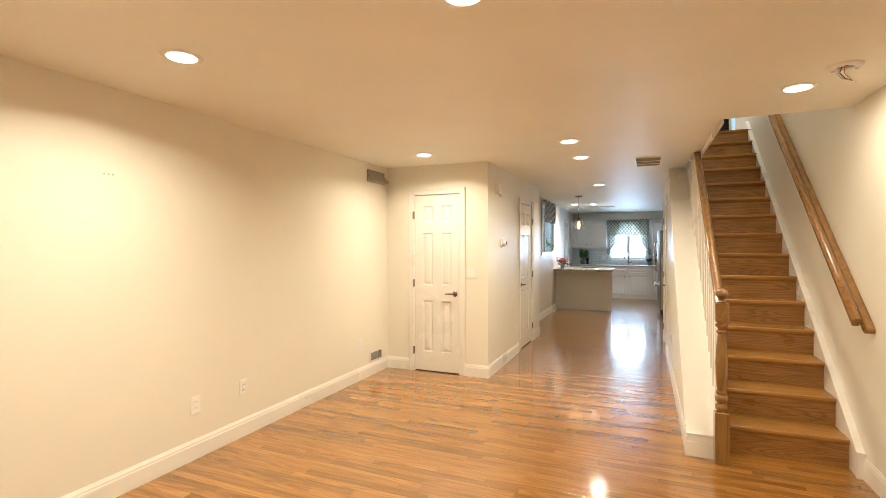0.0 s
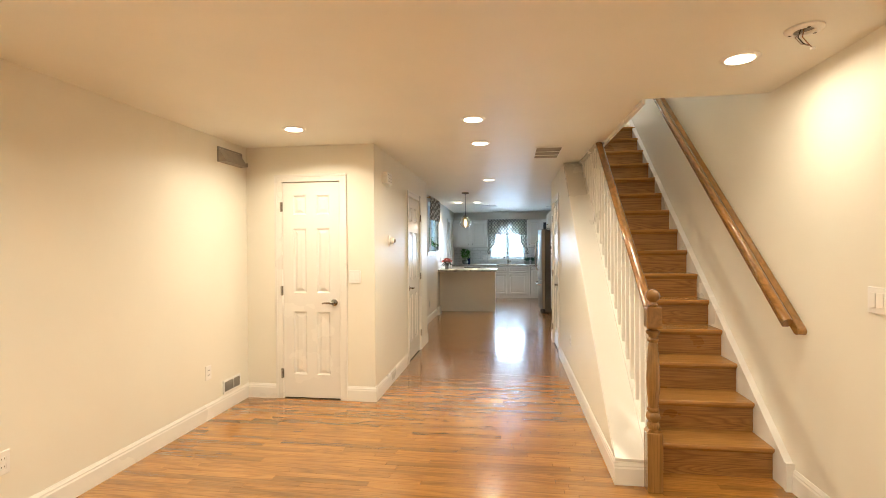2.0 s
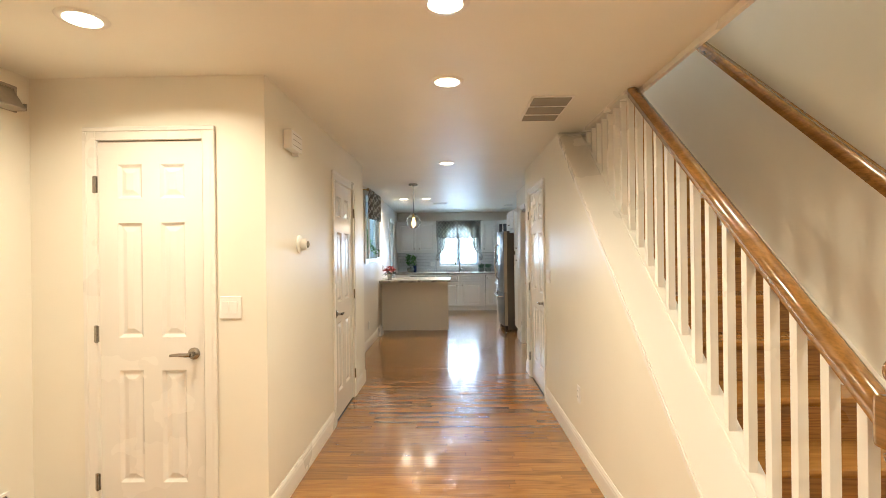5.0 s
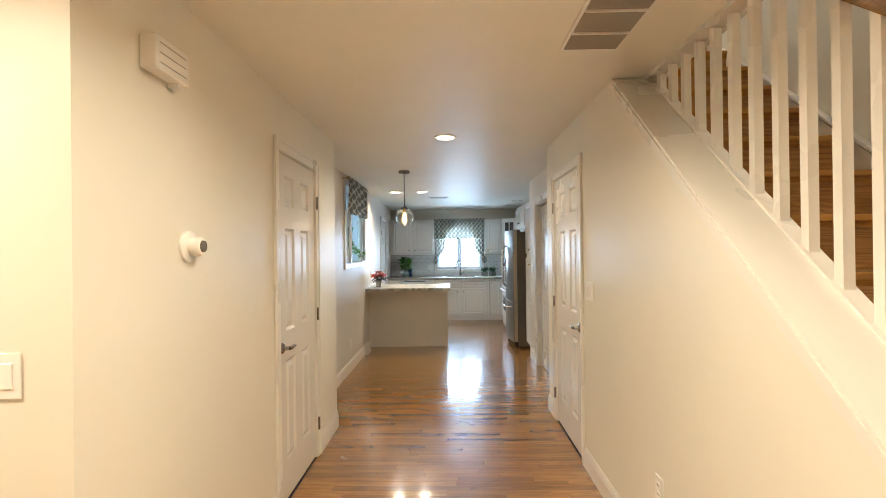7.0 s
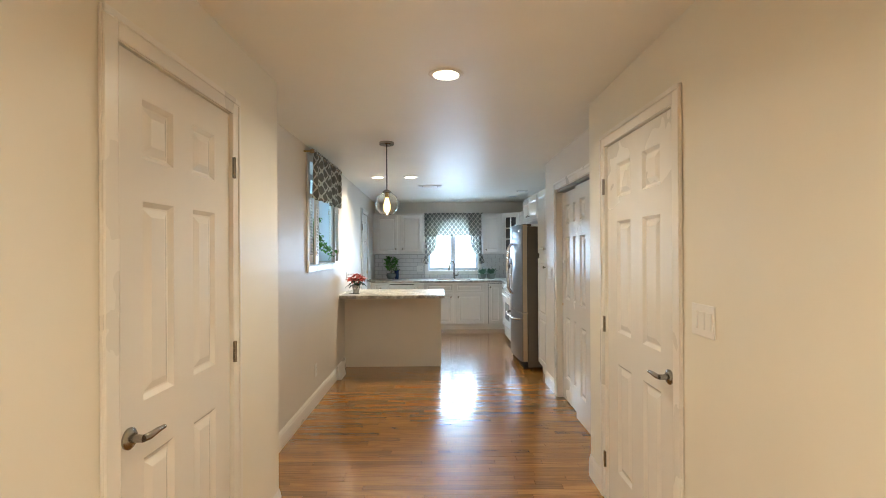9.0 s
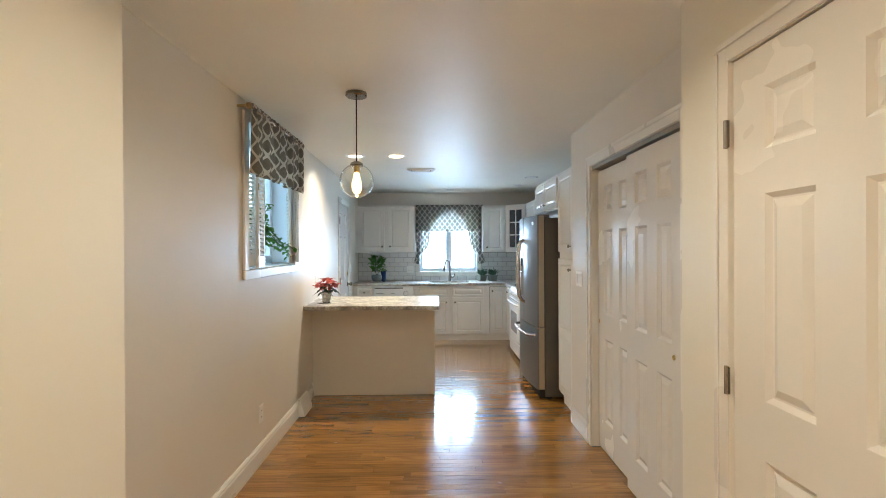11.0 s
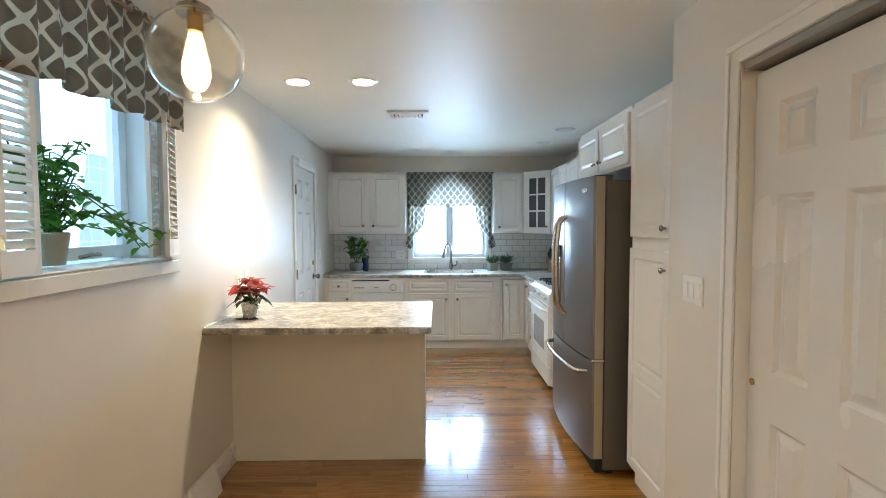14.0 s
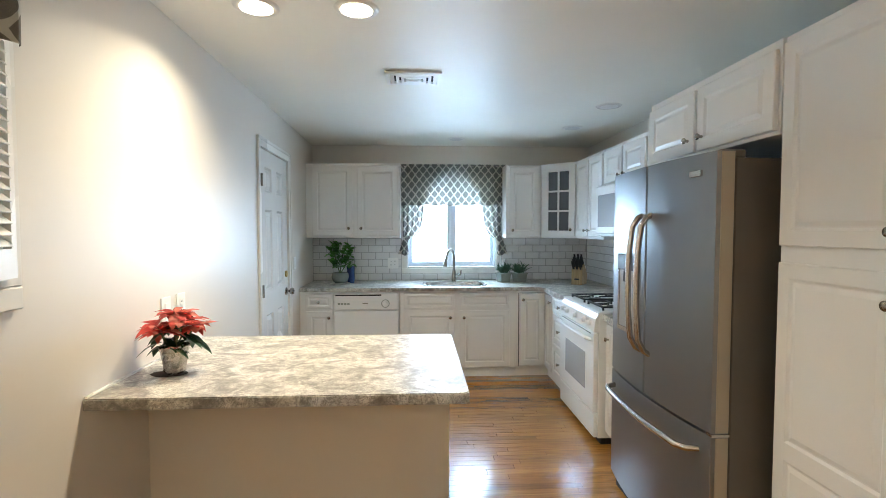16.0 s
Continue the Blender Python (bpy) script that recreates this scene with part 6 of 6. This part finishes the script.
for k in range(26):
    a = rng.uniform(0, 6.28)
    far = rng.uniform(0.06, 0.18) if k > 5 else rng.uniform(0.26, 0.46)
    dy = abs(far) if k <= 5 else far * math.sin(a)
    dx = rng.uniform(0.02, 0.16) if k <= 5 else far * math.cos(a) * 0.5 + 0.03
    hz = rng.uniform(0.10, 0.34) if k > 5 else rng.uniform(0.14, 0.30)
    ez = hz + 0.1 if k > 5 else rng.uniform(0.03, 0.12)
    pts = [Vector((0, 0, 0.09)), Vector((dx * 0.35, dy * 0.3, hz)), Vector((dx * 0.8, dy * 0.75, (hz + ez) / 2)), Vector((dx, dy, ez))]
    part("vine", tube(bmesh.new(), pts, 0.0028, 6), STEM, vp)
    for j in range(11):
        t = 0.2 + 0.8 * j / 10
        q = t * 3
        i = min(2, int(q))
        p = pts[i].lerp(pts[i + 1], q - i)
        d = Vector((rng.uniform(-0.6, 1), rng.uniform(-1, 1), rng.uniform(-0.4, 0.7)))
        leaf(lv, p, d, rng.uniform(0.034, 0.058), rng.uniform(0.032, 0.048), 0.4)
tagged(part("foliage", lv, LEAF, vp, smooth=True), kind="stuff")
jar = thing("planter", "small dark planter with grass on the window sill", "plant pot", pose(-0.37, 9.46, 1.3375))
pot(jar, [(0, 0.0005), (0.040, 0.0005), (0.052, 0.09), (0.048, 0.095), (0.042, 0.08), (0, 0.078)], BLACK)
foliage("foliage", jar, LEAFD, 31, 60, (0, 0, 0.12), (0.03, 0.03, 0.03), 0.05, 0.14, 0.3, 0.5, 0.4)

# ---- subway tiles of the backsplash ----
def tile_row_meshes():
    made = {}

    def get(w, h):
        key = (round(w, 3), round(h, 3))
        if key not in made:
            bm = bmesh.new()
            box(bm, -w / 2, w / 2, -0.0075, -0.001, -h / 2, h / 2)
            front = [v for v in bm.verts if v.co.y < -0.005]
            for v in front:
                v.co.x -= math.copysign(0.0025, v.co.x)
                v.co.z -= math.copysign(0.0025, v.co.z)
            me = bpy.data.meshes.new("tile")
            bmesh.ops.recalc_face_normals(bm, faces=bm.faces)
            bm.to_mesh(me)
            bm.free()
            me.materials.append(TILE)
            made[key] = me
        return made[key]
    return get


tile_mesh = tile_row_meshes()
TW, TH, JT = 0.1525, 0.0775, 0.004


def tiled(parent, face, u0, u1, z0, z1):
    """Running-bond tiles over a strip. face(u, z) gives the pose of a tile."""
    k, z = 0, CT + 0.0005
    while z < z1 - 0.012:
        top = min(z + TH, z1)
        if top - z > 0.012 and z >= z0 - 0.03:
            u = (0.0 if k % 2 else -TW / 2) + math.floor(u0 / TW) * TW
            while u < u1:
                a, b = max(u, u0), min(u + TW, u1)
                if b - a > 0.02:
                    ob = new("tile", tile_mesh(b - a - JT, top - z - JT))
                    ob.parent = parent
                    ob.matrix_basis = face((a + b) / 2, (z + top) / 2)
                u += TW
        z, k = z + TH, k + 1


gb = setting("backsplash_back", boxes((XD - 0.100, 0.594, YE - 0.0035, YE - 0.0005, CT + 0.001, UB), (0.594, 1.706, YE - 0.0035, YE - 0.0005, CT + 0.001, 0.967), (1.706, XK - 0.006, YE - 0.0035, YE - 0.0005, CT + 0.001, UB)), GROUT, "white subway-tiled backsplash behind the sink", "backsplash")
gs = setting("backsplash_side", boxes((XK - 0.0035, XK - 0.0005, 11.74, YE - 0.004, CT + 0.001, UB)), GROUT, "white subway-tiled backsplash behind the stove", "backsplash")
back = lambda u, z: pose(u, YE - 0.0035, z)
tiled(gb, back, XD - 0.098, 0.592, CT, UB - 0.001)
tiled(gb, back, 0.594, 1.704, CT, 0.966)
tiled(gb, back, 1.708, XK - 0.012, CT, UB - 0.001)
tiled(gs, lambda u, z: pose(XK - 0.0035, u, z, 0, 0, -90), 12.0, YE - 0.012, CT, UB - 0.001)

# ---- floor boards ----
def floor_boards():
    rng = random.Random(7)
    near, far = [], []
    pitch = 0.0572
    rows = int((YE - YFRONT) / pitch)
    for i in range(rows):
        y0 = YFRONT + i * pitch
        xa = XL if y0 < YD + 0.1 else (XD - 0.13 if y0 > YH else XH0)
        xb = XR if y0 < 3.9 else (XH1 if y0 < YS else (XR if y0 > 10.2 else (XC + 0.12 if CL[0] - 0.02 < y0 < CL[1] - 0.06 else XC)))
        if YD - 0.1 <= y0 <= YD + 0.1:
            xa = XL
        x = xa - rng.uniform(0.0, 0.9)
        while x < xb:
            ln = rng.choice((0.35, 0.5, 0.65, 0.8, 0.95, 1.2)) * rng.uniform(0.9, 1.1)
            a, b = max(x, xa), min(x + ln, xb)
            if b - a > 0.02:
                row = (a + 0.0003, b - 0.0003, y0 + 0.0003, y0 + pitch - 0.0003, rng.uniform(-0.00022, 0.00022), rng.uniform(-0.00022, 0.00022))
                (near if 8.0 < y0 < 10.9 and len(near) < 290 else far).append(row)
            x += ln
    return near, far


def board_mesh(row, bm):
    a, b, y0, y1, t0, t1 = row
    e = 0.0008
    lo = [bm.verts.new(p) for p in ((a, y0, -0.006), (b, y0, -0.006), (b, y1, -0.006), (a, y1, -0.006))]
    mid = [bm.verts.new(p) for p in ((a, y0, -e + t0), (b, y0, -e + t0), (b, y1, -e + t1), (a, y1, -e + t1))]
    top = [bm.verts.new(p) for p in ((a + e, y0 + e, t0), (b - e, y0 + e, t0), (b - e, y1 - e, t1), (a + e, y1 - e, t1))]
    for p, q in ((lo, mid), (mid, top)):
        for k in range(4):
            bm.faces.new((p[k], p[(k + 1) % 4], q[(k + 1) % 4], q[k]))
    bm.faces.new(top)


near_rows, far_rows = floor_boards()
floor_ob = bpy.data.objects["floor"]
bm = bmesh.new()
for row in far_rows:
    board_mesh(row, bm)
tagged(part("floor_boards", bm, OAK, floor_ob, "glossy golden oak strip flooring"), kind="stuff")
for row in near_rows:
    bm = bmesh.new()
    board_mesh(row, bm)
    part("plank", bm, OAK, floor_ob)
